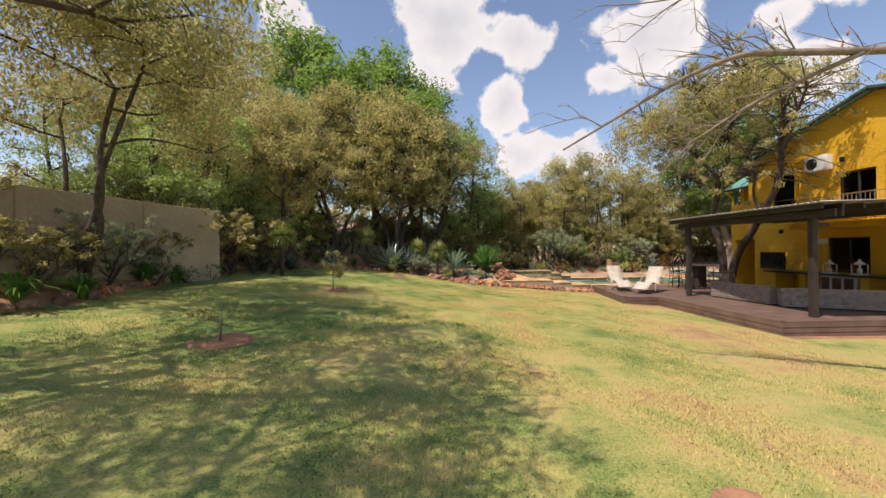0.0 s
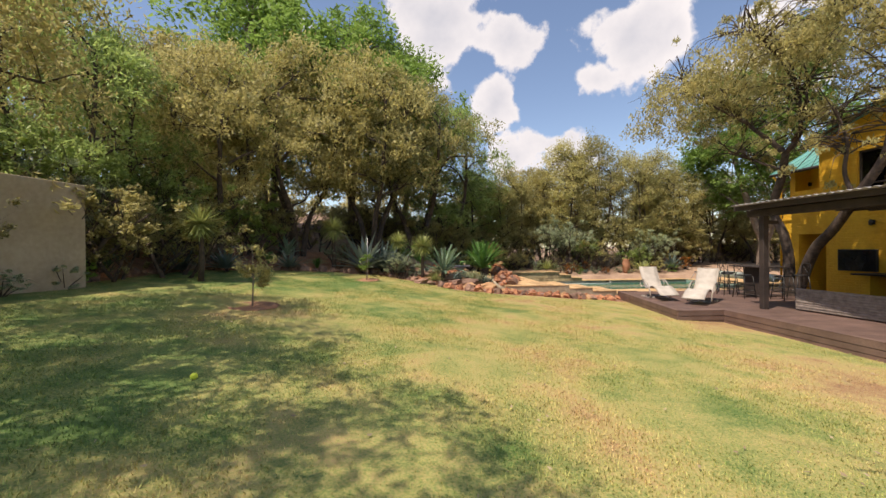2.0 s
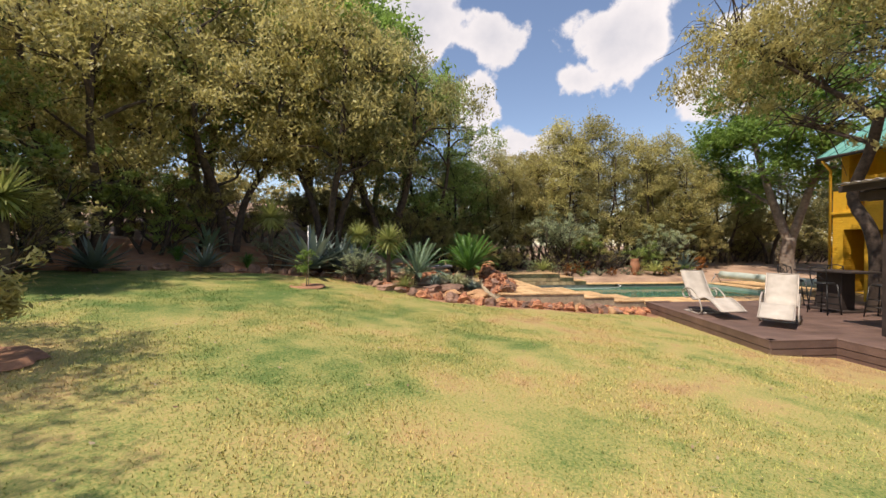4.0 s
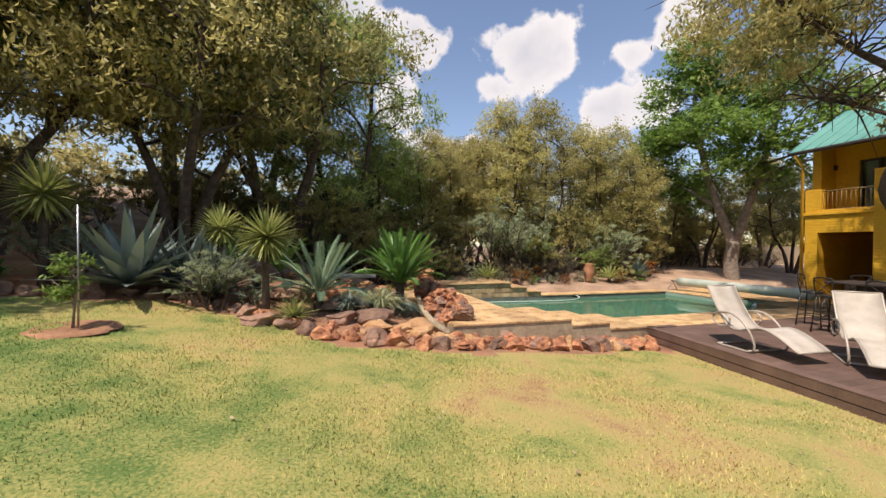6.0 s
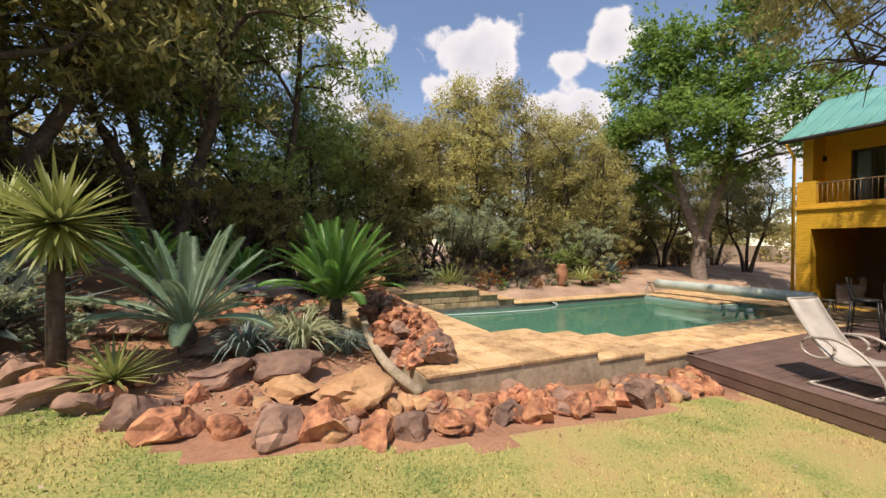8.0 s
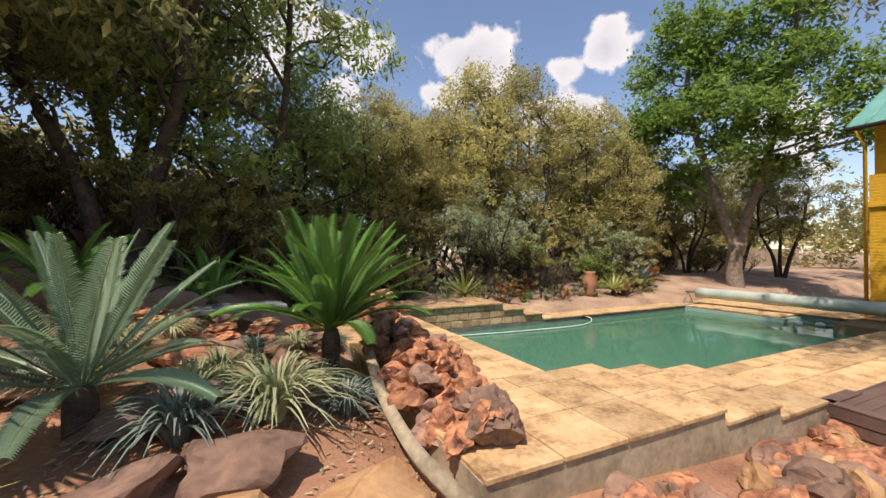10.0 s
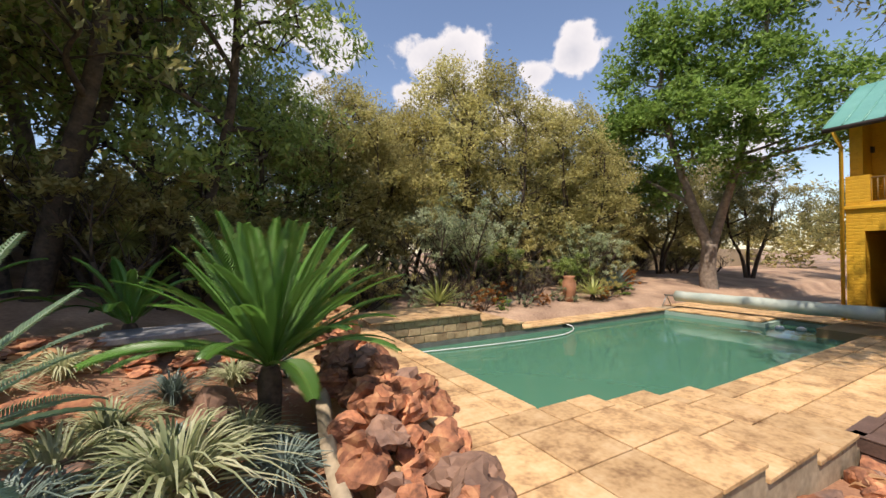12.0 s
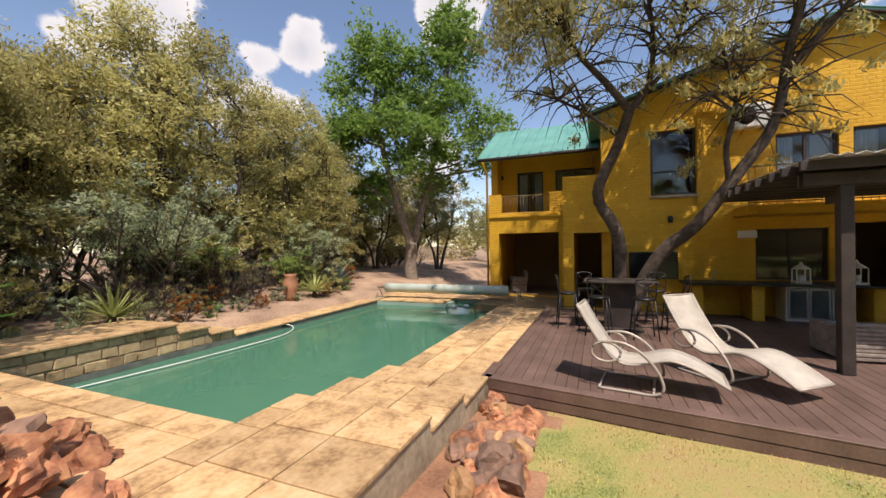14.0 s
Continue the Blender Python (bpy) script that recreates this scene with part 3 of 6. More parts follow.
# clad bench at the pool's far side, stepping down to the coping
bench = thing("stone_bench", (0, 0, 0), "stone-clad raised bench wall with a sandstone top stepping down", "bench wall", kind="structure")
for x0, x1, top in ((5.1, 7.75, 0.48), (7.75, 8.4, 0.31), (8.4, 9.0, 0.15)):
    box("core", x0, x1 - 0.005, 24.90, 26.3, -0.5, top - 0.045, RENDER, bench, 0.0)
    n = max(1, round((x1 - x0) / 0.66))
    for i in range(n):
        tile(x0 + (x1 - x0) * i / n, x0 + (x1 - x0) * (i + 1) / n, 24.80, 25.5, top, bench)
        tile(x0 + (x1 - x0) * i / n, x0 + (x1 - x0) * (i + 1) / n, 25.5, 26.3, top, bench)
    z = -0.06
    while z < top - 0.1:
        h = min(random.uniform(0.13, 0.2), top - 0.05 - z)
        x = x0
        while x < x1 - 0.05:
            w = min(random.uniform(0.16, 0.34), x1 - x)
            bm = bmesh.new()
            add_box(bm, -w / 2 + 0.008, w / 2 - 0.008, -0.02, 0.02, -h / 2 + 0.008, h / 2 - 0.008, 0.012)
            for v in bm.verts:
                v.co.x += random.uniform(-0.02, 0.02)
                v.co.z += random.uniform(-0.015, 0.015)
            part("stone", bm, CLAD, bench, loc=pose(x + w / 2, 24.885, z + h / 2, 0, random.uniform(-3, 3), 0))
            x += w
        z += h
box("tile_band", 5.22, 14.95, 24.855, 24.868, -0.2, -0.06, material("dark_pool_band", (0.10, 0.11, 0.10), (0.2, 0.2, 0.18), 0.2, 0.5, 0.1), pool, 0.0)


# pool cover roller
def cover_roller():
    r = thing("pool_cover_roller", (15.75, 22.6, 0.004), "rolled pale green bubble pool cover on a steel roller", "pool cover", rz=0)
    pts = [(0, -2.35 + 4.7 * i / 14, 0.36) for i in range(15)]
    tube("cover_roll", pts, [0.17 + 0.012 * math.sin(i * 1.9) for i in range(15)], COVER, r, 16)
    tube("axle", [(0, -2.75, 0.36), (0, 2.75, 0.36)], 0.03, STEEL, r, 8)
    for y in (-2.68, 2.68):
        tube("stand", [(-0.25, y, 0.0), (0, y, 0.36), (0.25, y, 0.0)], 0.02, STEEL, r, 6)
    tube("crank", [(0, -2.75, 0.36), (0.02, -2.78, 0.12), (0.02, -2.9, 0.12)], 0.014, BLACK, r, 6)


cover_roller()
for x, y in ((15.05, 21.95), (15.3, 21.6)):
    f = thing("chlorine_float", (x, y, -0.16), "white floating chlorine dispenser in the pool", "pool float")
    lathe("float_body", [(0.02, -0.03), (0.1, 0.0), (0.1, 0.05), (0.05, 0.08), (0.01, 0.09)], WHITE, f, 12)

# ---- deck ----
DECK_Y0, DECK_Y1, DECK_TOP = 9.1, 18.86, 0.06


def deck_front(y):
    if y > 14.2:
        return float(np.interp(y, [14.2, 18.86], [7.15, 7.92]))
    return 8.45


deck = thing("deck", (0, 0, 0), "brown composite timber deck with a boarded edge", "deck", kind="structure")
BOARD = {}
y = DECK_Y0
while y < DECK_Y1 - 0.02:
    y1 = min(y + 0.145, DECK_Y1)
    x0 = deck_front((y + y1) / 2)
    x1 = 14.5
    bm = bmesh.new()
    add_box(bm, x0, x1, y + 0.0025, y1 - 0.0025, DECK_TOP - 0.03, DECK_TOP, 0.003)
    part("board", bm, DECK, deck)
    y = y1


def fascia(xa, ya, xb, yb):
    d = Vector((xb - xa, yb - ya, 0))
    ln, an = d.length, math.degrees(math.atan2(d.y, d.x))
    for i, (z0, z1, out) in enumerate(((-0.07, 0.062, 0.03), (-0.20, -0.078, 0.022), (-0.34, -0.208, 0.014))):
        box("fascia_board", -0.01, ln + 0.01, -out, 0.02, z0, z1, DECK, deck, 0.005, loc=pose(xa, ya, 0, 0, 0, an))
    box("edge_board", -0.02, ln + 0.02, -0.034, 0.11, DECK_TOP + 0.003, DECK_TOP + 0.022, DECK, deck, 0.004, loc=pose(xa, ya, 0, 0, 0, an))


fascia(7.92, 18.86, 7.15, 14.2)
fascia(7.15, 14.2, 8.45, 14.2)
fascia(8.45, 14.2, 8.45, 9.1)
fascia(8.45, 9.1, 14.5, 9.1)
fascia(8.6, 18.88, 7.92, 18.88)

# ---- house ----
HX = 14.55


def wall_x(name, x, y0, y1, z0, z1, openings, mat, parent, thick=0.25):
    """A wall in the plane of y and z, its face at x looking towards -x, with rectangular openings (y0, y1, z0, z1)."""
    ys = sorted({y0, y1, *[o[0] for o in openings], *[o[1] for o in openings]})
    zs = sorted({z0, z1, *[o[2] for o in openings], *[o[3] for o in openings]})
    vid, verts, faces = {}, [], []

    def v(i, j, side):
        if (i, j, side) not in vid:
            vid[(i, j, side)] = len(verts)
            verts.append((x + thick * side, ys[i], zs[j]))
        return vid[(i, j, side)]

    def solid(i, j):
        if not (0 <= i < len(ys) - 1 and 0 <= j < len(zs) - 1):
            return False
        my, mz = (ys[i] + ys[i + 1]) / 2, (zs[j] + zs[j + 1]) / 2
        return not any(o[0] < my < o[1] and o[2] < mz < o[3] for o in openings)

    for i in range(len(ys) - 1):
        for j in range(len(zs) - 1):
            if not solid(i, j):
                continue
            faces.append((v(i, j, 0), v(i, j + 1, 0), v(i + 1, j + 1, 0), v(i + 1, j, 0)))
            faces.append((v(i, j, 1), v(i + 1, j, 1), v(i + 1, j + 1, 1), v(i, j + 1, 1)))
            for di, dj, e in ((-1, 0, ((i, j), (i, j + 1))), (1, 0, ((i + 1, j + 1), (i + 1, j))), (0, -1, ((i + 1, j), (i, j))), (0, 1, ((i, j + 1), (i + 1, j + 1)))):
                if not solid(i + di, j + dj):
                    (a0, b0), (a1, b1) = e
                    faces.append((v(a0, b0, 0), v(a0, b0, 1), v(a1, b1, 1), v(a1, b1, 0)))
    return soup(name, verts, faces, mat, parent)


house = thing("house", (0, 0, 0), "two-storey yellow painted brick house with a teal metal roof", "house")
OPEN_G = [(16.98, 18.06, 0.05, 2.22), (12.4, 13.8, 0.95, 2.2), (9.6, 11.95, 0.05, 2.3)]
OPEN_U = [(15.03, 16.08, 3.16, 4.88), (12.2, 13.38, 2.95, 4.5), (10.4, 11.95, 2.95, 4.5)]
wall_x("wall", HX, 7.0, 17.3, -0.4, 5.55, OPEN_G[1:] + OPEN_U + [(16.98, 17.3, 0.05, 2.22)], YELLOW, house)
wall_x("wall", HX, 17.3, 18.35, -0.4, 3.85, [(17.3, 18.06, 0.05, 2.22)], YELLOW, house)
# gable above the eaves
APEX_Y, APEX_Z = 12.15, 7.0
bm = bmesh.new()
tri_v = [bm.verts.new((HX + dx, yy, zz)) for dx in (0.0, 0.25) for yy, zz in ((17.3, 5.55), (APEX_Y, APEX_Z), (7.0, 5.55))]
bm.faces.new(tri_v[:3])
bm.faces.new(tri_v[:2:-1])
for i in range(3):
    j = (i + 1) % 3
    bm.faces.new((tri_v[j], tri_v[i], tri_v[i + 3], tri_v[j + 3]))
part("gable", bm, YELLOW, house)
box("side_wall", HX + 0.252, 24, 17.05, 17.3, -0.4, 5.5, YELLOW, house, 0.0)
box("side_wall", HX + 0.252, 24, 7.0, 7.25, -0.4, 5.5, YELLOW, house, 0.0)
box("back_wall", 24, 24.25, 7.0, 21.2, -0.4, 5.5, YELLOW, house, 0.0)


def ribbed_roof(a, b, c, d, name, mat, parent, ribs):
    """A sheet from eave a-b up to ridge d-c with raised seams, 4 cm thick."""
    a, b, c, d = (Vector(p) for p in (a, b, c, d))
    nrm = (b - a).cross(d - a).normalized()
    if nrm.z < 0:
        nrm = -nrm
    bm = bmesh.new()
    vs = [bm.verts.new(p + nrm * h) for h in (0, 0.04) for p in (a, b, c, d)]
    for f in ((0, 1, 2, 3), (7, 6, 5, 4), (0, 4, 5, 1), (1, 5, 6, 2), (2, 6, 7, 3), (3, 7, 4, 0)):
        bm.faces.new([vs[i] for i in f])
    sheet = part(name, bm, mat, parent)
    for i in range(ribs + 1):
        t = i / ribs
        p, q = a.lerp(b, t) + nrm * 0.05, d.lerp(c, t) + nrm * 0.05
        tube("seam", [p, q], 0.022, mat, sheet, 5)
    return sheet


ribbed_roof((HX - 0.35, 17.65, 5.45), (24.3, 17.65, 5.45), (24.3, APEX_Y, APEX_Z + 0.05), (HX - 0.35, APEX_Y, APEX_Z + 0.05), "roof", TEAL, house, 24)
ribbed_roof((HX - 0.35, 6.65, 5.45), (24.3, 6.65, 5.45), (24.3, APEX_Y, APEX_Z + 0.05), (HX - 0.35, APEX_Y, APEX_Z + 0.05), "roof", TEAL, house, 24)
for ya in (17.65, 6.65):
    tube("bargeboard", [(HX - 0.34, ya, 5.4), (HX - 0.34, APEX_Y, APEX_Z)], 0.06, DARKWOOD, house, 4)
# floors and rooms behind the openings
for nm, dims in (("floor_slab", (HX + 0.26, 24, 7.3, 17.0, 2.5, 2.7)), ("room_floor", (HX + 0.02, 24, 7.3, 21.1, -0.3, 0.04)), ("partition", (18.6, 18.8, 7.3, 17.0, 0.05, 2.5)),
                 ("partition", (17.2, 17.4, 7.3, 17.0, 2.7, 5.4)), ("room_ceiling", (HX + 0.26, 24, 7.3, 17.0, 5.38, 5.48)), ("partition", (HX + 0.3, 18.6, 14.4, 14.6, 0.05, 2.5)),
                 ("partition", (HX + 0.3, 18.6, 16.5, 16.7, 0.05, 2.5))):
    box(nm, *dims, ROOM, house, 0.0)


def window(y0, y1, z0, z1, x=HX, parent=None, bars=1, curtains=False, transom=None):
    w = new("window")
    w.parent = parent
    t = 0.06
    for nm, d in (("jamb", (y0, y0 + t, z0, z1)), ("jamb", (y1 - t, y1, z0, z1)), ("head", (y0 + t, y1 - t, z1 - t, z1)), ("sill", (y0 + t, y1 - t, z0, z0 + t))):
        box(nm, x + 0.08, x + 0.15, *d, DARKWOOD, w, 0.004)
    for i in range(1, bars + 1):
        yy = y0 + (y1 - y0) * i / (bars + 1)
        box("mullion", x + 0.085, x + 0.145, yy - 0.03, yy + 0.03, z0 + t, z1 - t, DARKWOOD, w, 0.004)
    if transom:
        box("transom", x + 0.088, x + 0.142, y0 + t, y1 - t, transom - 0.025, transom + 0.025, DARKWOOD, w, 0.004)
    g = box("pane", x + 0.11, x + 0.118, y0 + t, y1 - t, z0 + t, z1 - t, GLASS, w, 0.0)
    g.visible_shadow = False
    if curtains:
        for ya, yb in ((y0 + t, y0 + (y1 - y0) * 0.36), (y1 - (y1 - y0) * 0.36, y1 - t)):
            n = 28
            verts = []
            for i in range(n + 1):
                yy = ya + (yb - ya) * i / n
                xx = x + 0.28 + 0.03 * math.sin(i * 1.35)
                verts += [(xx, yy, z0 + 0.03), (xx, yy, z1 - 0.05)]
            soup("curtain", verts, [(2 * i, 2 * i + 1, 2 * i + 3, 2 * i + 2) for i in range(n)], CURTAIN, w, True)
    return w


window(15.03, 16.08, 3.16, 4.88, parent=house, bars=0, transom=3.8)
window(12.2, 13.38, 2.95, 4.5, parent=house, bars=1, curtains=True)
window(10.4, 11.95, 2.95, 4.5, parent=house, bars=1, curtains=True)
box("window_surround", HX - 0.05, HX - 0.003, 14.9, 15.02, 2.9, 5.2, YELLOW, house, 0.01)
box("window_sill", HX - 0.1, HX + 0.07, 15.0, 16.12, 3.08, 3.155, RENDER, house, 0.008)
box("lintel", HX - 0.12, HX - 0.003, 14.6, 15.0, 5.2, 5.32, YELLOW, house, 0.01)
window(12.4, 13.8, 0.95, 2.2, parent=house, bars=1)
# balcony over the patio
box("balcony_slab", HX - 1.0, HX - 0.005, 7.5, 14.25, 2.5, 2.72, YELLOW, house, 0.01)
rail = new("balcony_rail")
rail.parent = house
RAIL = material("tan_rail", (0.22, 0.15, 0.07), (0.34, 0.24, 0.12), 0.4, 0.6, 0.05)


def railing(parent, x, y0, y1, z0, z1, step=0.13):
    tube("top_rail", [(x, y0, z1), (x, y1, z1)], 0.018, RAIL, parent, 6)
    tube("bottom_rail", [(x, y0, z0 + 0.06), (x, y1, z0 + 0.06)], 0.014, RAIL, parent, 6)
    n = int((y1 - y0) / step)
    for i in range(n + 1):
        yy = y0 + (y1 - y0) * i / n
        tube("baluster", [(x, yy, z0), (x, yy, z1)], 0.008, RAIL, parent, 5)


railing(rail, HX - 0.93, 7.55, 14.2, 2.72, 3.6)
# rear wing with its balcony
WX = 17.0
wall_x("wing_wall", WX, 18.37, 21.2, -0.3, 3.0, [(18.7, 20.85, 0.05, 2.35)], YELLOW, house, 0.35)
box("wing_band", WX - 0.06, WX - 0.003, 18.37, 21.25, 2.92, 3.02, YELLOW, house, 0.01)
wall_x("balcony_parapet", WX, 18.37, 21.2, 3.02, 3.8, [(19.0, 20.75, 3.1, 3.8)], YELLOW, house, 0.2)
wrail = new("wing_rail")
wrail.parent = house
railing(wrail, WX + 0.1, 19.0, 20.75, 3.05, 3.72, 0.11)
wall_x("wing_upper_wall", WX + 1.1, 17.3, 21.2, 3.0, 5.4, [(19.35, 20.35, 3.05, 4.75), (17.5, 18.9, 3.9, 4.75)], YELLOW, house)
window(19.35, 20.35, 3.05, 4.75, x=WX + 1.1, parent=house, bars=1, curtains=True)
window(17.5, 18.9, 3.9, 4.75, x=WX + 1.1, parent=house, bars=1)
box("wing_end_wall", WX + 0.352, 24, 20.95, 21.2, -0.3, 5.4, YELLOW, house, 0.0)
box("wing_slab", WX + 0.36, 24, 17.3, 20.94, 2.7, 2.98, YELLOW, house, 0.0)
box("wing_partition", 20.5, 20.7, 17.3, 20.94, 0.05, 2.68, ROOM, house, 0.0)
box("wing_partition", 19.6, 19.8, 17.3, 20.94, 3.0, 5.4, ROOM, house, 0.0)
box("tower_side", HX + 0.255, WX + 1.1, 18.1, 18.35, -0.3, 3.85, YELLOW, house, 0.0)
ribbed_roof((WX - 0.25, 17.35, 5.1), (WX - 0.25, 21.55, 5.1), (19.8, 21.55, 6.9), (19.8, 17.35, 6.9), "wing_roof", TEAL, house, 11)
ribbed_roof((22.6, 17.35, 5.1), (22.6, 21.55, 5.1), (19.8, 21.55, 6.9), (19.8, 17.35, 6.9), "wing_roof", TEAL, house, 11)
tube("gutter", [(WX - 0.3, 17.35, 5.06), (WX - 0.3, 21.55, 5.06)], 0.06, DARKWOOD, house, 6)
tube("downpipe", [(WX - 0.3, 21.35, 5.0), (WX - 0.05, 21.26, 4.6), (WX - 0.05, 21.26, 0.0)], 0.045, YELLOW, house, 8)
bm = bmesh.new()
vv = [bm.verts.new(p) for p in ((WX + 1.1, 21.2, 5.4), (22.2, 21.2, 5.4), (19.8, 21.2, 6.85))]
bm.faces.new(vv)
part("wing_gable", bm, YELLOW, house)


# ---- plants ----
def leaf_cards(r, centres, sigma, count, length, width, droop, flat=0.75, clump=9, tight=0.3):
    """count small pointed leaves in clumps round the centres, as an array of quads."""
    hubs = centres[r.integers(0, len(centres), max(count // 45, clump))]
    hubs = hubs + r.normal(0, 1, hubs.shape) * np.array([sigma, sigma, sigma * flat])
    c = hubs[r.integers(0, len(hubs), count)]
    p = c + r.normal(0, 1, (count, 3)) * np.array([sigma, sigma, sigma * 0.75]) * tight * r.uniform(0.6, 1.5, (count, 1))
    d = r.normal(0, 1, (count, 3))
    d[:, 2] = d[:, 2] * 0.6 - droop
    d /= np.linalg.norm(d, axis=1)[:, None]
    s = np.cross(d, np.array([0, 0, 1.0]) + r.normal(0, 0.45, (count, 3)))
    s /= np.linalg.norm(s, axis=1)[:, None] + 1e-6
    ln = (length * r.uniform(0.6, 1.35, count))[:, None]
    w = (width * r.uniform(0.6, 1.3, count))[:, None]
    n = np.cross(d, s) * ln * 0.12
    return np.stack([p - d * ln / 2, p + s * w / 2 + n, p + d * ln / 2, p - s * w / 2 + n], 1)


def grow(seed, height, spread, trunk_r, stems=1, first=0.3, limbs=4, lean=0.15, twig=1.0):
    """A branching skeleton: tubes (verts, faces) and the tips that carry leaves."""
    r = random.Random(seed)
    verts, faces, tips = [], [], []

    def limb(p, d, length, rad, depth):
        pts, rads = [p.copy()], [rad]
        n = 5 if depth < 2 else 3
        q, h = p.copy(), d.copy()
        for i in range(n):
            h = (h + Vector((r.uniform(-1, 1), r.uniform(-1, 1), r.uniform(-0.4, 0.7))) * (0.22 if depth else 0.14)).normalized()
            q = q + h * (length / n)
            pts.append(q.copy())
            rads.append(rad * (1 - 0.55 * (i + 1) / n))
        v, f = tube_data(pts, rads, (8, 6, 5, 4)[min(depth, 3)])
        o = len(verts)
        verts.extend(v)
        faces.extend([tuple(k + o for k in g) for g in f])
        if depth >= 2:
            tips.extend(pts[1:])
        if depth < 3:
            kids = limbs if depth == 0 else r.choice((3, 4))
            for k in range(kids):
                at = 1 if depth == 0 and k < 2 else r.uniform(0.4, 1.0)
                j = min(int(at * n), n)
                a = 2 * math.pi * (k + r.uniform(-0.3, 0.3)) / kids + seed
                out = Vector((math.cos(a), math.sin(a), 0))
                nd = (h * r.uniform(0.35, 0.75) + out * r.uniform(0.5, 0.95) * spread + Vector((0, 0, r.uniform(0.1, 0.55)))).normalized()
                limb(pts[j], nd, length * r.uniform(0.62, 0.88) * (1.0 if depth else 0.95) * twig, rads[j] * r.uniform(0.55, 0.75), depth + 1)

    for sidx in range(stems):
        a = 2 * math.pi * sidx / stems + r.uniform(0, 1)
        d = Vector((math.cos(a) * lean * (1 + (stems > 1) * 1.6), math.sin(a) * lean * (1 + (stems > 1) * 1.6), 1)).normalized()
        limb(Vector((math.cos(a), math.sin(a), 0)) * (0.12 if stems > 1 else 0) + Vector((0, 0, -0.25)), d, height * (first + 0.1), trunk_r, 0)
    return verts, faces, np.array([tuple(t) for t in tips])


def make_tree(name, label, category, seed, height, spread, trunk_r, mat, leaves, size, stems=1, first=0.3, limbs=4, lean=0.15, sigma=0.4, droop=0.5, bark=BARK, group="", low=0.0, twig=1.0):
    t = thing(name, (0, 0, -100), label, category, group)
    v, f, tips = grow(seed, height, spread, trunk_r, stems, first, limbs, lean, twig)
    top = max(p[2] for p in tips)
    k = height / top
    v = [Vector((p[0] * k, p[1] * k, p[2] * k)) for p in v]
    tips = tips * k
    soup("trunk", v, f, bark, t, True)
    tips = tips[tips[:, 2] > low * height]
    tips = tips + np.random.default_rng(seed + 1).normal(0, 0.02, tips.shape)
    r = np.random.default_rng(seed)
    quads("crown", leaf_cards(r, tips, sigma, leaves, size, size * 0.42, droop), mat, t)
    return t


def lobe_leaves(r, lobes, count, size, ratio, droop, spray=0.17):
    """Leaves in small drooping sprays over the outer shell of each rounded lobe (x, y, z, radius, height)."""
    lobes = np.array(lobes, float)
    weight = lobes[:, 3] ** 2
    n = max(count // 34, 30)
    which = r.choice(len(lobes), n, p=weight / weight.sum())
    d = r.normal(0, 1, (n, 3))
    d /= np.linalg.norm(d, axis=1)[:, None]
    d[:, 2] = np.where((d[:, 2] < -0.25) & (r.random(n) < 0.6), -d[:, 2], d[:, 2])
    d *= (r.uniform(0.35, 1.0, n) ** 0.45)[:, None] * r.uniform(0.85, 1.12, (n, 1))
    hubs = lobes[which, :3] + d * lobes[which][:, [3, 3, 4]]
    return leaf_cards(r, hubs, spray, count, size, size * ratio, droop, 1.0, len(hubs) * 2, 0.8)


def lobed_tree(name, label, seed, stems, lobes, mat, leaves, size, ratio=0.42, droop=0.6, bark=BARK, group="", loc=(0, 0, -100), twigs=5, spray=0.17):
    """A tree whose limbs run from its stems (point lists with a radius) into each lobe of the crown."""
    t = thing(name, loc, label, "tree", group)
    rr = random.Random(seed)
    pcs, joints = [], []
    for pts, r0, r1 in stems:
        line = arc(pts, 5)
        n = len(line)
        pcs.append(tube_data(line, [r0 + (r1 - r0) * i / (n - 1) for i in range(n)], 9))
        joints += [(line[i], r0 + (r1 - r0) * i / (n - 1)) for i in range(n // 3, n)]
    for x, y, z, rad, high in lobes:
        c = Vector((x, y, z))
        j, jr = min(joints, key=lambda q: (q[0] - c).length + max(0, q[0].z - z + 0.4) * 3)
        mid = (j + c) / 2 + Vector((rr.uniform(-0.3, 0.3), rr.uniform(-0.3, 0.3), rr.uniform(-0.1, 0.35)))
        line = arc([j, mid, c], 4)
        r0 = min(jr * 0.75, 0.02 + 0.028 * (c - j).length)
        pcs.append(tube_data(line, [r0 + (0.018 - r0) * i / (len(line) - 1) for i in range(len(line))], 6))
        for k in range(twigs):
            p = line[rr.randrange(len(line) // 2, len(line))]
            d = Vector((rr.uniform(-1, 1), rr.uniform(-1, 1), rr.uniform(-0.5, 0.9))).normalized()
            q = c + Vector((d.x * rad, d.y * rad, d.z * high)) * 0.9
            pcs.append(tube_data([p, (p + q) / 2 + Vector((0, 0, 0.08)), q], [0.016, 0.011, 0.004], 4))
    verts, faces = [], []
    for v, f in pcs:
        o = len(verts)
        verts += v
        faces += [tuple(k + o for k in g) for g in f]
    soup("trunk", verts, faces, bark, t, True)
    quads("crown", lobe_leaves(np.random.default_rng(seed), lobes, leaves, size, ratio, droop, spray), mat, t)
    return t


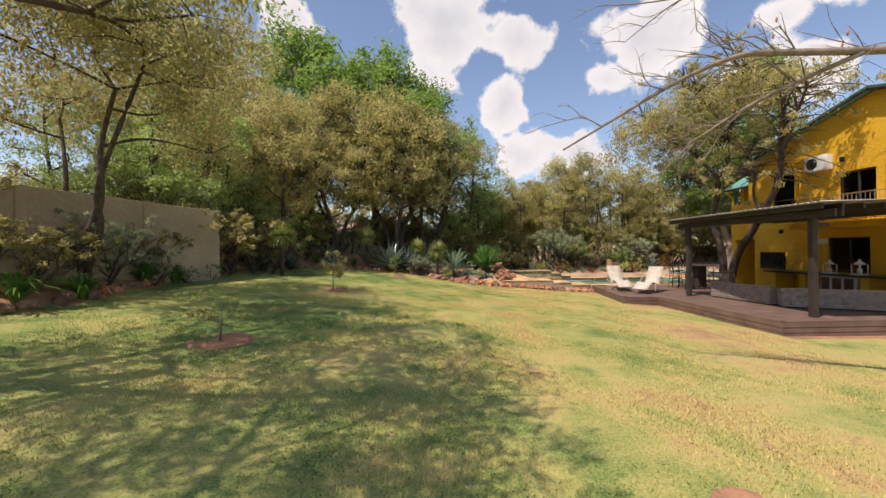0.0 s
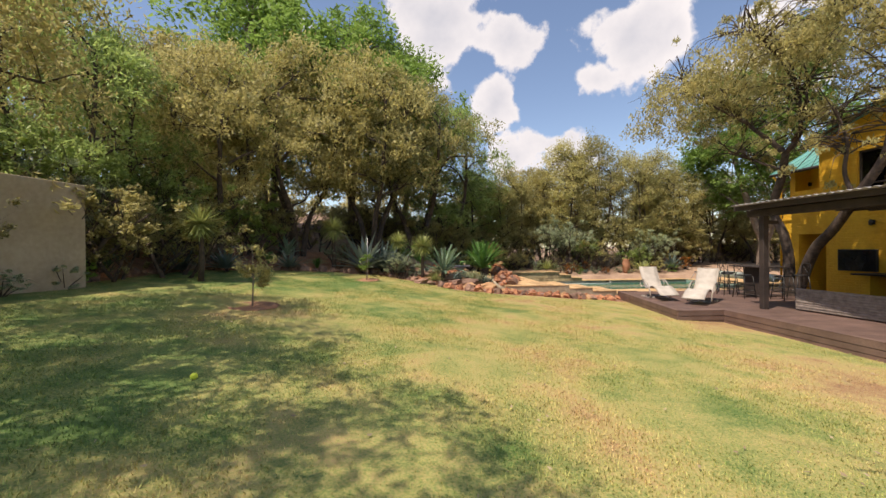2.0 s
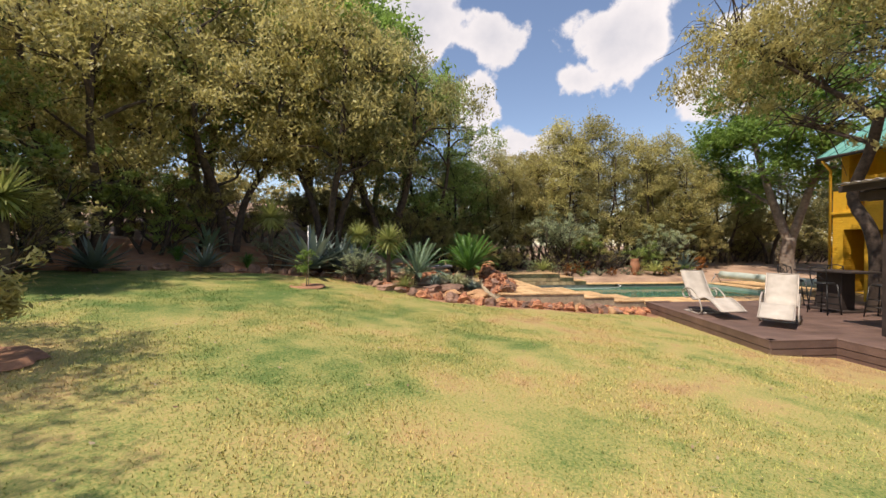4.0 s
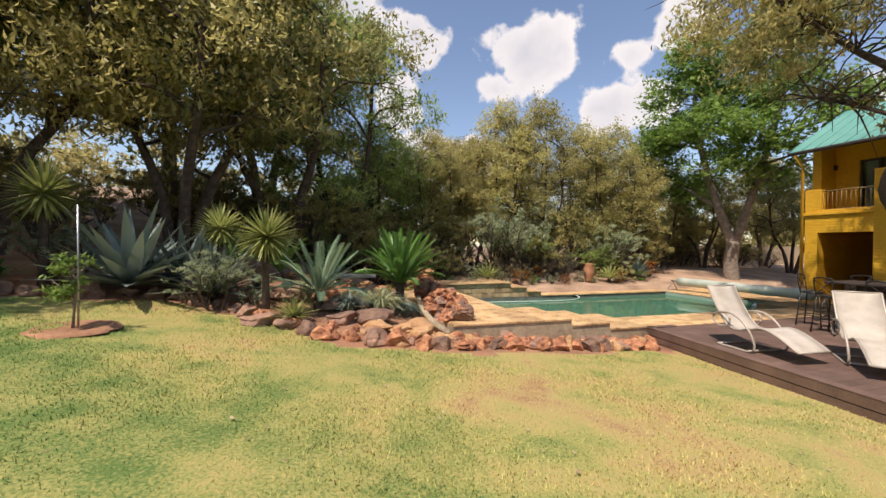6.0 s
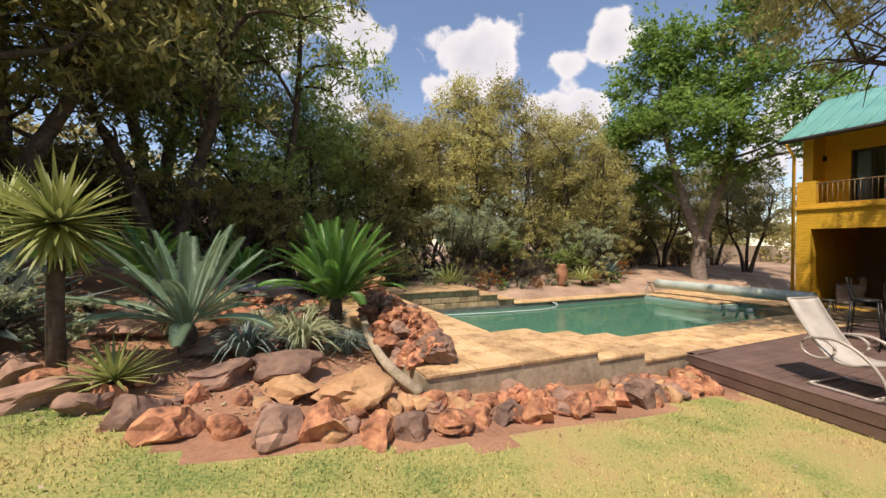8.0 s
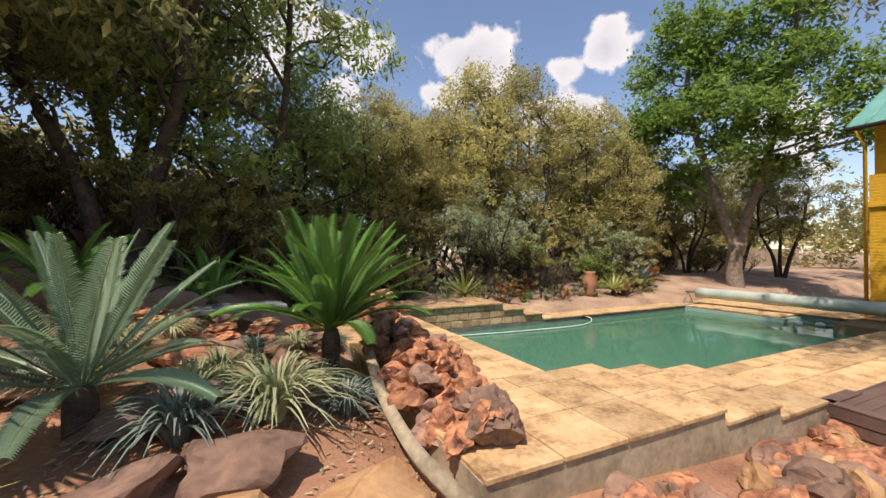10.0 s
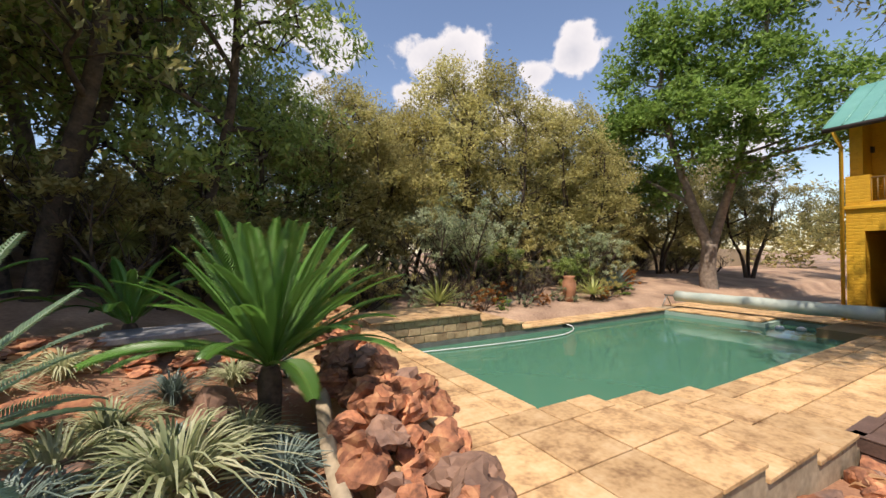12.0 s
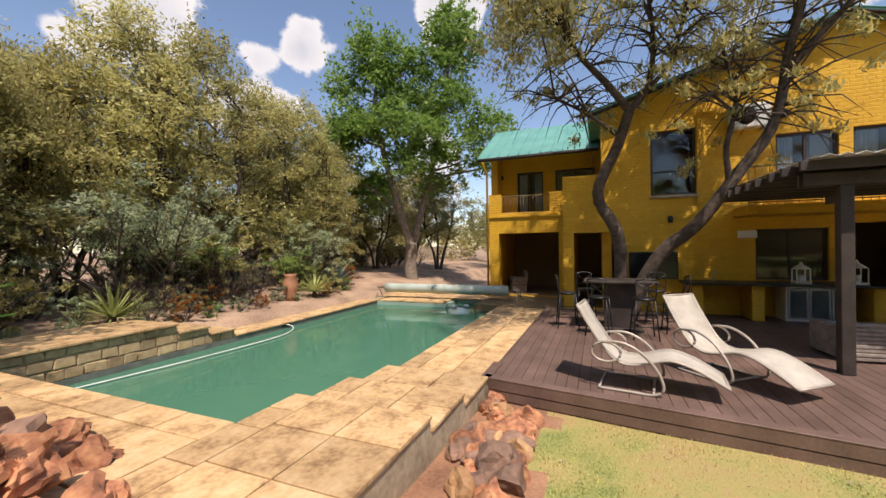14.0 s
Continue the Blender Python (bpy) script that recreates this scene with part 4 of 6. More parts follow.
def crown_lobes(seed, count, wide, low, top, rad, taper=0.75):
    """Lobes scattered through an egg-shaped crown between the heights low and top."""
    rr = random.Random(seed)
    out = []
    for i in range(count):
        u = (i + 0.5) / count
        z = low + (top - low - rad * 0.5) * u
        reach = wide * math.sin(math.pi * min(0.2 + taper * u, 1.0)) * rr.uniform(0.45, 1.0)
        a = i * 2.4 + rr.uniform(-0.5, 0.5)
        r_l = rad * rr.uniform(0.75, 1.2)
        out.append((reach * math.cos(a), reach * math.sin(a), z, r_l, r_l * rr.uniform(0.6, 0.85)))
    return out


def split_stems(seed, count, height, lean, radius):
    """Crooked stems that part near the ground."""
    rr = random.Random(seed)
    out = []
    for k in range(count):
        a = 6.283 * k / count + rr.uniform(-0.5, 0.5)
        c, s_ = math.cos(a) * lean, math.sin(a) * lean
        out.append(([(c * 0.1, s_ * 0.1, -0.3), (c * 0.3 + rr.uniform(-0.15, 0.15), s_ * 0.3, height * 0.25), (c * 0.8, s_ * 0.8 + rr.uniform(-0.25, 0.25), height * 0.55), (c * 0.9, s_, height)], radius * rr.uniform(0.8, 1.1), radius * 0.35))
    return out


OLIVE_A = lobed_tree("tree", "dark olive bushy tree with fine drooping foliage", 3, split_stems(3, 3, 6.0, 1.6, 0.15), crown_lobes(3, 26, 3.1, 2.7, 8.3, 1.15), OLIVE_DARK, 21000, 0.17, 0.36, 0.9, group="trees on the bank")
OLIVE_B = lobed_tree("tree", "olive tree with fine drooping foliage on the bank", 8, split_stems(8, 3, 6.0, 1.4, 0.14), crown_lobes(8, 26, 2.9, 2.4, 8.3, 1.1), OLIVE, 21000, 0.165, 0.34, 1.0, group="trees on the bank")
GREEN_C = lobed_tree("tree", "tall green leafy tree behind the olive trees", 11, split_stems(11, 2, 8.0, 1.0, 0.2), crown_lobes(11, 24, 3.0, 3.2, 10.4, 1.3), GREEN, 17000, 0.24, 0.46, 0.3, BARK_PALE, group="tall green trees", spray=0.25)
FRESH_C = lobed_tree("tree", "light green feathery tree leaning out of the bank", 14, split_stems(14, 2, 6.0, 1.2, 0.13), crown_lobes(14, 22, 2.5, 1.5, 8.2, 1.05), FRESH, 16000, 0.16, 0.36, 0.8, group="feathery green trees")
PALE_D = lobed_tree("tree", "yellowish-green thin-leaved tree beyond the pool", 17, split_stems(17, 4, 5.8, 1.4, 0.085), crown_lobes(17, 30, 2.3, 1.7, 8.2, 0.85), YELLOWISH, 17000, 0.15, 0.4, 0.3, group="trees beyond the pool")
GREEN_BIG = lobed_tree("tree", "tall full-crowned green tree with a pale forked trunk", 61,
                       [([(0, 0, -0.4), (-0.05, 0.1, 0.8), (0.0, 0.0, 1.9)], 0.36, 0.28), ([(0, 0, 1.6), (-0.35, 0.45, 3.4), (-0.6, 1.0, 5.6), (-0.8, 1.6, 8.6), (-0.6, 1.5, 11.0)], 0.24, 0.07),
                        ([(0.0, 0, 1.6), (0.25, -0.35, 3.2), (0.5, -0.95, 5.6), (0.8, -1.6, 8.8), (0.7, -1.9, 11.6)], 0.22, 0.07), ([(-0.38, 0.5, 3.6), (-0.7, 2.0, 4.7), (-0.7, 3.4, 5.6)], 0.11, 0.04)],
                       [(-1.1, 3.5, 5.8, 1.3, 0.9), (-1.8, 2.2, 7.2, 1.6, 1.2), (0.3, 3.4, 8.0, 1.6, 1.2), (-0.9, 2.2, 9.8, 1.9, 1.4), (-0.8, 1.2, 11.6, 1.6, 1.2), (0.5, 0.4, 8.6, 1.8, 1.3), (0.2, -0.2, 6.4, 1.4, 1.0), (-1.4, -0.2, 5.4, 1.3, 0.9), (-1.2, 0.4, 7.6, 1.6, 1.2),
                        (-1.0, -1.8, 6.8, 1.3, 0.9), (0.9, -2.9, 6.2, 1.5, 0.9), (1.3, -4.0, 7.4, 1.3, 0.8), (0.6, -2.4, 8.6, 1.7, 1.2), (0.9, -1.6, 10.8, 1.8, 1.3), (0.7, -1.9, 12.9, 1.4, 1.2), (0.6, -2.6, 11.8, 1.2, 0.9), (0.0, 0.4, 10.6, 1.7, 1.2), (-1.2, 3.6, 7.2, 1.3, 0.9), (0.6, -1.4, 4.8, 1.2, 0.7), (-0.2, 2.2, 4.6, 1.2, 0.8), (1.0, -4.2, 5.6, 1.0, 0.6)],
                       GREEN, 34000, 0.25, 0.48, 0.3, BARK_PALE, "tall green trees", spray=0.24)
GREY_E = make_tree("shrub", "grey-green dense shrub in the garden bed", "shrub", 23, 2.6, 0.9, 0.05, GREYISH, 7000, 0.09, 4, 0.25, 4, 0.2, 0.2, 0.1, group="shrubs in the beds", low=0.1)
GREEN_F = make_tree("shrub", "olive-green leafy shrub under the trees", "shrub", 29, 2.2, 1.0, 0.05, OLIVE, 5000, 0.13, 4, 0.25, 4, 0.3, 0.22, 0.2, group="shrubs in the beds", low=0.08)
FRESH_F = make_tree("shrub", "light green leafy shrub on the bank", "shrub", 31, 2.6, 0.9, 0.05, FRESH, 5000, 0.14, 4, 0.25, 4, 0.25, 0.24, 0.3, group="shrubs in the beds", low=0.06)
BARE_G = make_tree("shrub", "dry twiggy grey-brown shrub in the bed", "shrub", 37, 1.6, 0.9, 0.03, OLIVE, 900, 0.06, 5, 0.3, 4, 0.3, 0.15, 0.1, group="shrubs in the beds", low=0.1)


def plant(proto, x, y, scale, turn=None, dz=0.0, squash=1.0):
    m = pose(x, y, gz(x, y) + dz, 0, 0, random.uniform(0, 360) if turn is None else turn)
    ob = copy_thing(proto, m)
    ob.scale = (scale, scale, scale * squash)
    return ob


TREES = [(FRESH_C, -9.1, 16.4, 0.8), (OLIVE_B, -10.8, 21.5, 1.1), (OLIVE_B, -5.6, 22.9, 1.2), (OLIVE_B, -2.3, 23.9, 1.25), (OLIVE_A, 0.0, 25.6, 1.15), (OLIVE_B, -7.6, 19.4, 1.0),
         (GREEN_C, -4.2, 29, 1.4), (GREEN_C, -8.5, 27, 1.4), (GREEN_C, -1.2, 30.5, 1.25), (FRESH_C, 1.9, 27.0, 1.15), (FRESH_C, 3.4, 29.4, 0.85), (OLIVE_A, 4.3, 30.5, 0.75), (OLIVE_B, -13.5, 18, 1.0), (OLIVE_A, -13.5, 24.5, 1.2), 
         (OLIVE_B, -12.5, 8.0, 0.7), (FRESH_C, -10.9, 12.2, 0.65), (FRESH_C, -9.2, 14.6, 0.85), (FRESH_C, -8.9, 22.5, 1.15), (PALE_D, 5.9, 29.2, 0.78),
         (OLIVE_B, 6.9, 29.8, 0.66), (OLIVE_B, 8.6, 30.6, 0.8), (PALE_D, 9.9, 30.0, 1.0), (PALE_D, 12.0, 29.9, 1.04), (PALE_D, 14.0, 29.6, 0.92), (OLIVE_B, 8.4, 33, 0.85), (PALE_D, 15.9, 29.4, 0.92), (PALE_D, 17.6, 29.6, 0.8),
         (OLIVE_B, 12.5, 34, 0.95), (OLIVE_B, 18.2, 32.5, 0.8), (OLIVE_B, 24, 30.5, 0.75), (OLIVE_A, 27, 27.5, 0.75), (OLIVE_B, 30, 31, 0.9), (OLIVE_A, 22, 32, 0.75),
         # the trees at y -9 and -10 are never in view, added only for reflections
         (OLIVE_B, 26, 36, 0.9), (PALE_D, 19, 35.5, 0.9), (OLIVE_A, 5.0, 35, 0.8), (OLIVE_B, -6, -9, 1.0), (OLIVE_A, 6, -10, 1.0), (OLIVE_A, 33, 24, 0.8)]
for i, (proto, x, y, s) in enumerate(TREES):
    plant(proto, x, y, s, turn=(i * 137.5) % 360)
SHRUBS = [(GREY_E, 9.0, 28.0, 1.25), (GREY_E, 14.8, 28.0, 0.95), (GREEN_F, 5.2, 26.9, 0.7), (GREY_E, -3.4, 21.2, 0.45), (GREY_E, -0.6, 20.2, 0.42), (GREEN_F, -7.4, 14.0, 0.7), (GREEN_F, -8.2, 13.6, 1.1),
          (GREEN_F, -6.8, 15.6, 0.9), (GREEN_F, -8.0, 17.5, 1.1), (GREY_E, -7.4, 8.8, 0.6), (GREEN_F, -7.5, 7.2, 0.6), (GREY_E, -7.2, 10.0, 0.4), (GREEN_F, -8.3, 6.2, 0.8), (GREEN_F, -7.9, 10.6, 0.6)] + [(GREEN_F, 3.2, 25.6, 0.8), (GREEN_F, 6.6, 28.6, 1.1),
          (GREEN_F, 11.3, 29.0, 1.1), (GREEN_F, 17.0, 29.2, 1.0), (GREEN_F, 18.6, 30.5, 1.1), (GREEN_F, -6.5, 21.8, 1.0), (GREEN_F, 16.0, 33.5, 1.5), (BARE_G, 8.4, 27.0, 0.75), (BARE_G, 10.6, 26.8, 0.85), (BARE_G, 11.4, 27.3, 0.8),
          (GREEN_F, 23, 34, 1.4), (GREEN_F, 28, 34, 1.5), (BARE_G, 4.6, 27.2, 1.0)]
SHRUBS += [(FRESH_F, -8.6, 15.4, 1.0), (FRESH_F, -9.4, 12.8, 1.2), (FRESH_F, -7.9, 18.6, 1.1), (FRESH_F, -8.8, 17.0, 1.3), (FRESH_F, -7.0, 20.9, 1.0), (GREY_E, -8.7, 13.6, 0.9), (GREY_E, 9.3, 27.9, 1.0), (FRESH_F, 13.6, 27.6, 0.6), (FRESH_F, 10.4, 28.2, 0.8)]
hill = random.Random(21)
for _ in range(26):
    x, y = hill.uniform(-11, 4), hill.uniform(24.5, 33)
    SHRUBS.append((hill.choice((GREEN_F, GREEN_F, BARE_G)), x, y, hill.uniform(0.7, 1.3)))
for _ in range(26):
    x, y = hill.uniform(5, 18), hill.uniform(27.8, 30)
    SHRUBS.append((hill.choice((GREEN_F, BARE_G, BARE_G, GREY_E)), x, y, hill.uniform(0.3, 0.6)))
for _ in range(14):
    x, y = hill.uniform(18, 30), hill.uniform(28, 34)
    SHRUBS.append((hill.choice((GREEN_F, BARE_G)), x, y, hill.uniform(0.5, 1.0)))
for i, (proto, x, y, s) in enumerate(SHRUBS):
    plant(proto, x, y, s, turn=(i * 97.0) % 360)

GREEN_BIG.matrix_basis = pose(20.9, 26.4, gz(20.9, 26.4))

# multi-stemmed tree by the boundary wall, its crown over the lawn
WZ = gz(-7.2, 8.2)
WALL_TREE = lobed_tree("tree", "spreading olive tree with thin crooked stems by the wall", 41,
                       [([(0, 0, -0.3), (-0.1, 0.1, 0.8), (0.25, 0.1, 1.8), (0.1, 0.3, 3.0), (0.5, 0.2, 4.2)], 0.10, 0.04), ([(0.05, 0, 0.3), (0.5, -0.2, 1.2), (0.7, -0.5, 2.0), (1.5, -0.9, 3.2), (1.9, -0.9, 4.2)], 0.07, 0.03),
                        ([(0, 0.1, 0.2), (-0.6, 0.2, 1.3), (-0.9, 0.6, 2.4), (-1.3, 0.9, 3.8)], 0.07, 0.03)],
                       [(0.5, 0.3, 4.8, 1.3, 0.8), (1.9, -0.9, 4.6, 1.2, 0.7), (-1.3, 1.0, 4.3, 1.2, 0.8), (0.4, 1.9, 4.3, 1.3, 0.8), (2.2, 0.9, 4.5, 1.1, 0.7), (-0.4, -1.5, 4.6, 1.2, 0.8), (1.0, 2.9, 3.5, 1.0, 0.7), (-1.8, -0.6, 3.8, 1.0, 0.7), (3.1, -0.3, 4.7, 1.0, 0.6), (0.1, 0.4, 5.6, 1.3, 0.8), (1.7, 2.2, 5.0, 1.0, 0.7)],
                       OLIVE, 24000, 0.12, 0.36, 0.9, loc=(-7.2, 8.2, WZ))
lobed_tree("tree", "broad brownish-olive tree shading the lawn's corner", 43,
           [([(-6.2, 1.6, 0.4), (-6.1, 1.8, 2.0), (-5.7, 2.2, 3.6), (-5.0, 2.8, 5.2)], 0.17, 0.10), ([(-5.75, 2.2, 3.5), (-5.2, 3.8, 4.6), (-4.7, 5.4, 5.2)], 0.10, 0.04), ([(-5.4, 2.5, 4.2), (-4.0, 2.2, 5.2), (-2.6, 2.3, 5.9)], 0.09, 0.03)],
           [(-3.7, 6.1, 5.6, 1.1, 0.6), (-5.0, 6.8, 5.5, 1.1, 0.6), (-5.2, 4.6, 6.2, 1.4, 0.8), (-3.9, 3.8, 6.3, 1.4, 0.8), (-6.3, 5.6, 6.1, 1.3, 0.7), (-2.9, 4.8, 6.3, 1.2, 0.7), (-4.9, 2.2, 6.7, 1.5, 0.9), (-6.2, 0.6, 6.5, 1.4, 0.9), (-3.8, 1.0, 6.8, 1.5, 0.9), (-2.5, 3.3, 6.3, 1.1, 0.7), (-2.9, 1.4, 6.4, 1.3, 0.7), (-7.3, 2.0, 5.8, 1.3, 0.8), (-6.6, 3.2, 6.2, 1.3, 0.8), (-4.2, -0.6, 6.6, 1.4, 0.8)],
           OLIVE_DARK, 33000, 0.122, 0.37, 0.9, loc=(0, 0, 0))
for proto in (OLIVE_A, OLIVE_B, GREEN_C, FRESH_C, PALE_D, GREY_E, GREEN_F, FRESH_F, BARE_G):
    for o in (*proto.children_recursive, proto):
        bpy.data.objects.remove(o)

# far woods that close the view
r_ = np.random.default_rng(77)
wc = []
for i in range(420):
    a = r_.uniform(-1.25, 1.45)
    d = r_.uniform(40, 62)
    x, y = 4 + math.sin(a) * d, 10 + math.cos(a) * d
    wc.append((x, y, gz(x, y) + abs(r_.normal(0, 1.6)) + r_.uniform(0.2, 2.6)))
tagged(quads("far_woods", leaf_cards(r_, np.array(wc), 1.3, 60000, 0.5, 0.24, 0.3), OLIVE), "distant olive-green bush on the hillside", "woods", kind="stuff")


# the leaning tree that grows through the deck
def deck_tree():
    t = thing("tree", (0, 0, 0), "leaning olive tree with two dark crooked trunks beside the deck", "tree")
    routes = [([(13.0, 16.95, -0.3), (13.0, 16.9, 1.2), (12.9, 17.0, 2.2), (12.9, 17.4, 3.1), (12.8, 16.95, 4.2), (12.7, 16.7, 4.95)], 0.17, 0.11),
              ([(12.7, 16.7, 4.95), (12.5, 17.2, 5.6), (12.3, 17.8, 6.3), (12.0, 18.4, 7.2)], 0.10, 0.04),
              ([(12.7, 16.7, 4.95), (12.8, 16.3, 5.5), (12.7, 16.2, 6.6), (12.5, 16.4, 8.0)], 0.09, 0.03),
              ([(12.75, 16.5, 5.3), (12.5, 15.9, 5.8), (12.4, 15.6, 7.0)], 0.06, 0.03),
              ([(13.1, 16.85, -0.3), (13.1, 16.5, 0.8), (13.0, 16.0, 1.7), (12.9, 15.35, 2.3), (12.9, 14.6, 3.35), (12.9, 13.95, 4.4), (12.8, 13.7, 6.0), (12.6, 13.4, 7.4)], 0.19, 0.07),
              ([(12.9, 14.75, 3.2), (12.7, 14.85, 3.9), (12.6, 14.7, 4.8), (12.5, 14.9, 5.8)], 0.07, 0.03),
              ([(12.85, 13.75, 5.4), (12.6, 13.0, 6.3), (12.3, 12.2, 7.2)], 0.09, 0.03),
              ([(12.8, 16.9, 4.4), (12.4, 17.6, 4.9), (12.2, 18.3, 5.3)], 0.06, 0.02),
              ([(12.0, 18.4, 7.2), (11.4, 18.9, 7.9), (10.8, 19.3, 8.6)], 0.045, 0.02), ([(12.5, 16.4, 8.0), (11.8, 16.7, 8.7), (11.2, 16.9, 9.2)], 0.035, 0.02),
              ([(12.6, 13.4, 7.4), (12.0, 13.8, 8.2), (11.5, 14.3, 8.8)], 0.06, 0.02), ([(12.3, 17.8, 6.3), (11.3, 18.2, 7.1), (10.3, 18.5, 7.8)], 0.05, 0.02),
              ([(12.6, 16.3, 7.2), (11.6, 15.8, 7.8), (10.7, 15.6, 8.4)], 0.05, 0.02)]
    verts, faces, tips = [], [], []
    rr = random.Random(5)
    for pts, r0, r1 in routes:
        line = arc(pts, 5)
        n = len(line)
        v, f = tube_data(line, [r0 + (r1 - r0) * i / (n - 1) for i in range(n)], 9)
        o = len(verts)
        verts += v
        faces += [tuple(q + o for q in g) for g in f]
        if r1 < 0.08:
            for i in range(n // 2, n):
                if line[i].z < 4.3:
                    continue
                for _ in range(5):
                    p = line[i]
                    d = Vector((rr.uniform(-1, 1), rr.uniform(-1, 1), rr.uniform(-0.3, 0.8))).normalized()
                    q = p + d * rr.uniform(0.6, 1.7)
                    e = q + Vector((d.x * 0.4, d.y * 0.4, -rr.uniform(0.1, 0.6)))
                    v, f = tube_data([p, (p + q) / 2 + Vector((0, 0, 0.1)), q, e], [0.025, 0.02, 0.012, 0.005], 4)
                    o = len(verts)
                    verts += v
                    faces += [tuple(k + o for k in g) for g in f]
                    tips += [tuple(q), tuple(e), tuple((p + q) / 2)]
    soup("trunk", verts, faces, BARK, t, True)
    tips = np.array(tips)
    r = np.random.default_rng(6)
    lobes = [(9.6, 17.6, 6.9, 1.3, 0.8), (10.6, 18.5, 7.4, 1.4, 0.9), (11.6, 17.2, 8.3, 1.5, 1.0), (12.0, 18.6, 6.0, 0.9, 0.9), (12.6, 18.8, 7.6, 1.2, 0.9), (13.2, 15.6, 8.5, 1.5, 1.0), (12.0, 14.2, 7.6, 1.4, 0.9), (13.6, 17.2, 8.8, 1.4, 0.9),
             (10.8, 15.8, 7.6, 1.4, 0.9), (11.6, 16.4, 6.9, 1.0, 0.7), (12.8, 12.9, 7.3, 1.3, 0.9), (11.6, 19.2, 6.4, 1.0, 0.9), (9.1, 18.4, 6.2, 0.9, 0.8), (13.4, 14.4, 6.6, 0.9, 0.7), (12.2, 15.4, 5.6, 0.7, 0.6)]
    quads("crown", np.concatenate([leaf_cards(r, tips, 0.26, 9000, 0.15, 0.045, 1.1), lobe_leaves(r, lobes, 22000, 0.15, 0.32, 1.1)]), OLIVE, t)


deck_tree()


# bare tree beside the start of the walk, a limb reaching over the lawn
def bare_tree():
    t = thing("bare_tree", (0, 0, 0), "leafless tree with long bare crooked branches and seed pods", "tree")
    rr = random.Random(12)
    verts, faces, pods = [], [], []

    def put(line, r0, r1, sides):
        n = len(line)
        v, f = tube_data(line, [r0 + (r1 - r0) * i / (n - 1) for i in range(n)], sides)
        o = len(verts)
        verts.extend(v)
        faces.extend([tuple(k + o for k in g) for g in f])

    def twigs(line, length, rad, depth):
        for i in range(2, len(line), 2 if depth else 1):
            if rr.random() < 0.25:
                continue
            p = line[i]
            along = (line[i] - line[i - 1]).normalized()
            d = (along * 0.8 + Vector((rr.uniform(-0.8, 0.4), rr.uniform(-0.7, 0.9), rr.uniform(-0.6, 0.8)))).normalized()
            ln = length * rr.uniform(0.5, 1.2)
            mid = p + d * ln * 0.5 + Vector((rr.uniform(-0.1, 0.1), rr.uniform(-0.1, 0.1), rr.uniform(-0.05, 0.15))) * ln
            sub = arc([p, mid, p + d * ln + Vector((0, 0, rr.uniform(-0.15, 0.2))) * ln], 4)
            put(sub, rad, rad * 0.35, 5)
            if depth < 2:
                twigs(sub, length * 0.5, rad * 0.5, depth + 1)
            elif rr.random() < 0.1:
                pods.append(sub[-1])

    put(arc([(8.0, 2.6, -0.5), (7.9, 2.7, 1.6), (7.6, 2.9, 3.2), (7.2, 3.2, 4.1)], 5), 0.2, 0.12, 9)
    for pts, r0 in (([(7.4, 3.1, 3.8), (6.0, 4.6, 4.35), (4.9, 5.0, 4.5), (4.2, 5.1, 4.5), (3.5, 5.3, 4.25), (2.7, 5.5, 3.8), (2.0, 5.8, 3.4)], 0.065),
                    ([(5.6, 4.8, 4.4), (4.9, 5.3, 4.1), (4.4, 5.6, 3.8), (4.0, 5.8, 3.5)], 0.035), ([(7.2, 3.2, 4.1), (6.0, 4.2, 5.2), (4.6, 4.8, 5.4), (3.2, 5.0, 5.2)], 0.05)):
        line = arc(pts, 4)
        put(line, r0, 0.012, 7)
        twigs(line, 0.85, 0.013, 0)
    soup("limb_tangle", verts, faces, BARK_PALE, t, True)
    for p in pods[:14]:
        lathe("seed_pod", [(0.002, 0), (0.012, -0.02), (0.014, -0.05), (0.003, -0.08)], TERRACOTTA, t, 6, loc=p)


bare_tree()


# ---- garden plants ----
def strap(points, width, fold=0.15, taper=1.0):
    """A pointed strap leaf along points: quads."""
    p = [Vector(q) for q in points]
    n = len(p)
    rows = []
    for i in range(n):
        d = (p[min(i + 1, n - 1)] - p[max(i - 1, 0)]).normalized()
        s = d.cross(Vector((0, 0, 1)))
        s = s.normalized() if s.length > 1e-3 else Vector((1, 0, 0))
        t = i / (n - 1)
        w = width * (0.7 + 0.6 * t * (1 - t) * 2) * (1 - t ** (2.5 * taper)) + 0.0015
        up = s.cross(d).normalized()
        rows.append((p[i] - s * w + up * w * fold, p[i], p[i] + s * w + up * w * fold))
    verts, faces = [], []
    for row in rows:
        verts += row
    for i in range(n - 1):
        a = i * 3
        faces += [(a, a + 1, a + 4, a + 3), (a + 1, a + 2, a + 5, a + 4)]
    return verts, faces


def gather(pieces):
    verts, faces = [], []
    for v, f in pieces:
        o = len(verts)
        verts += v
        faces += [tuple(k + o for k in g) for g in f]
    return verts, faces


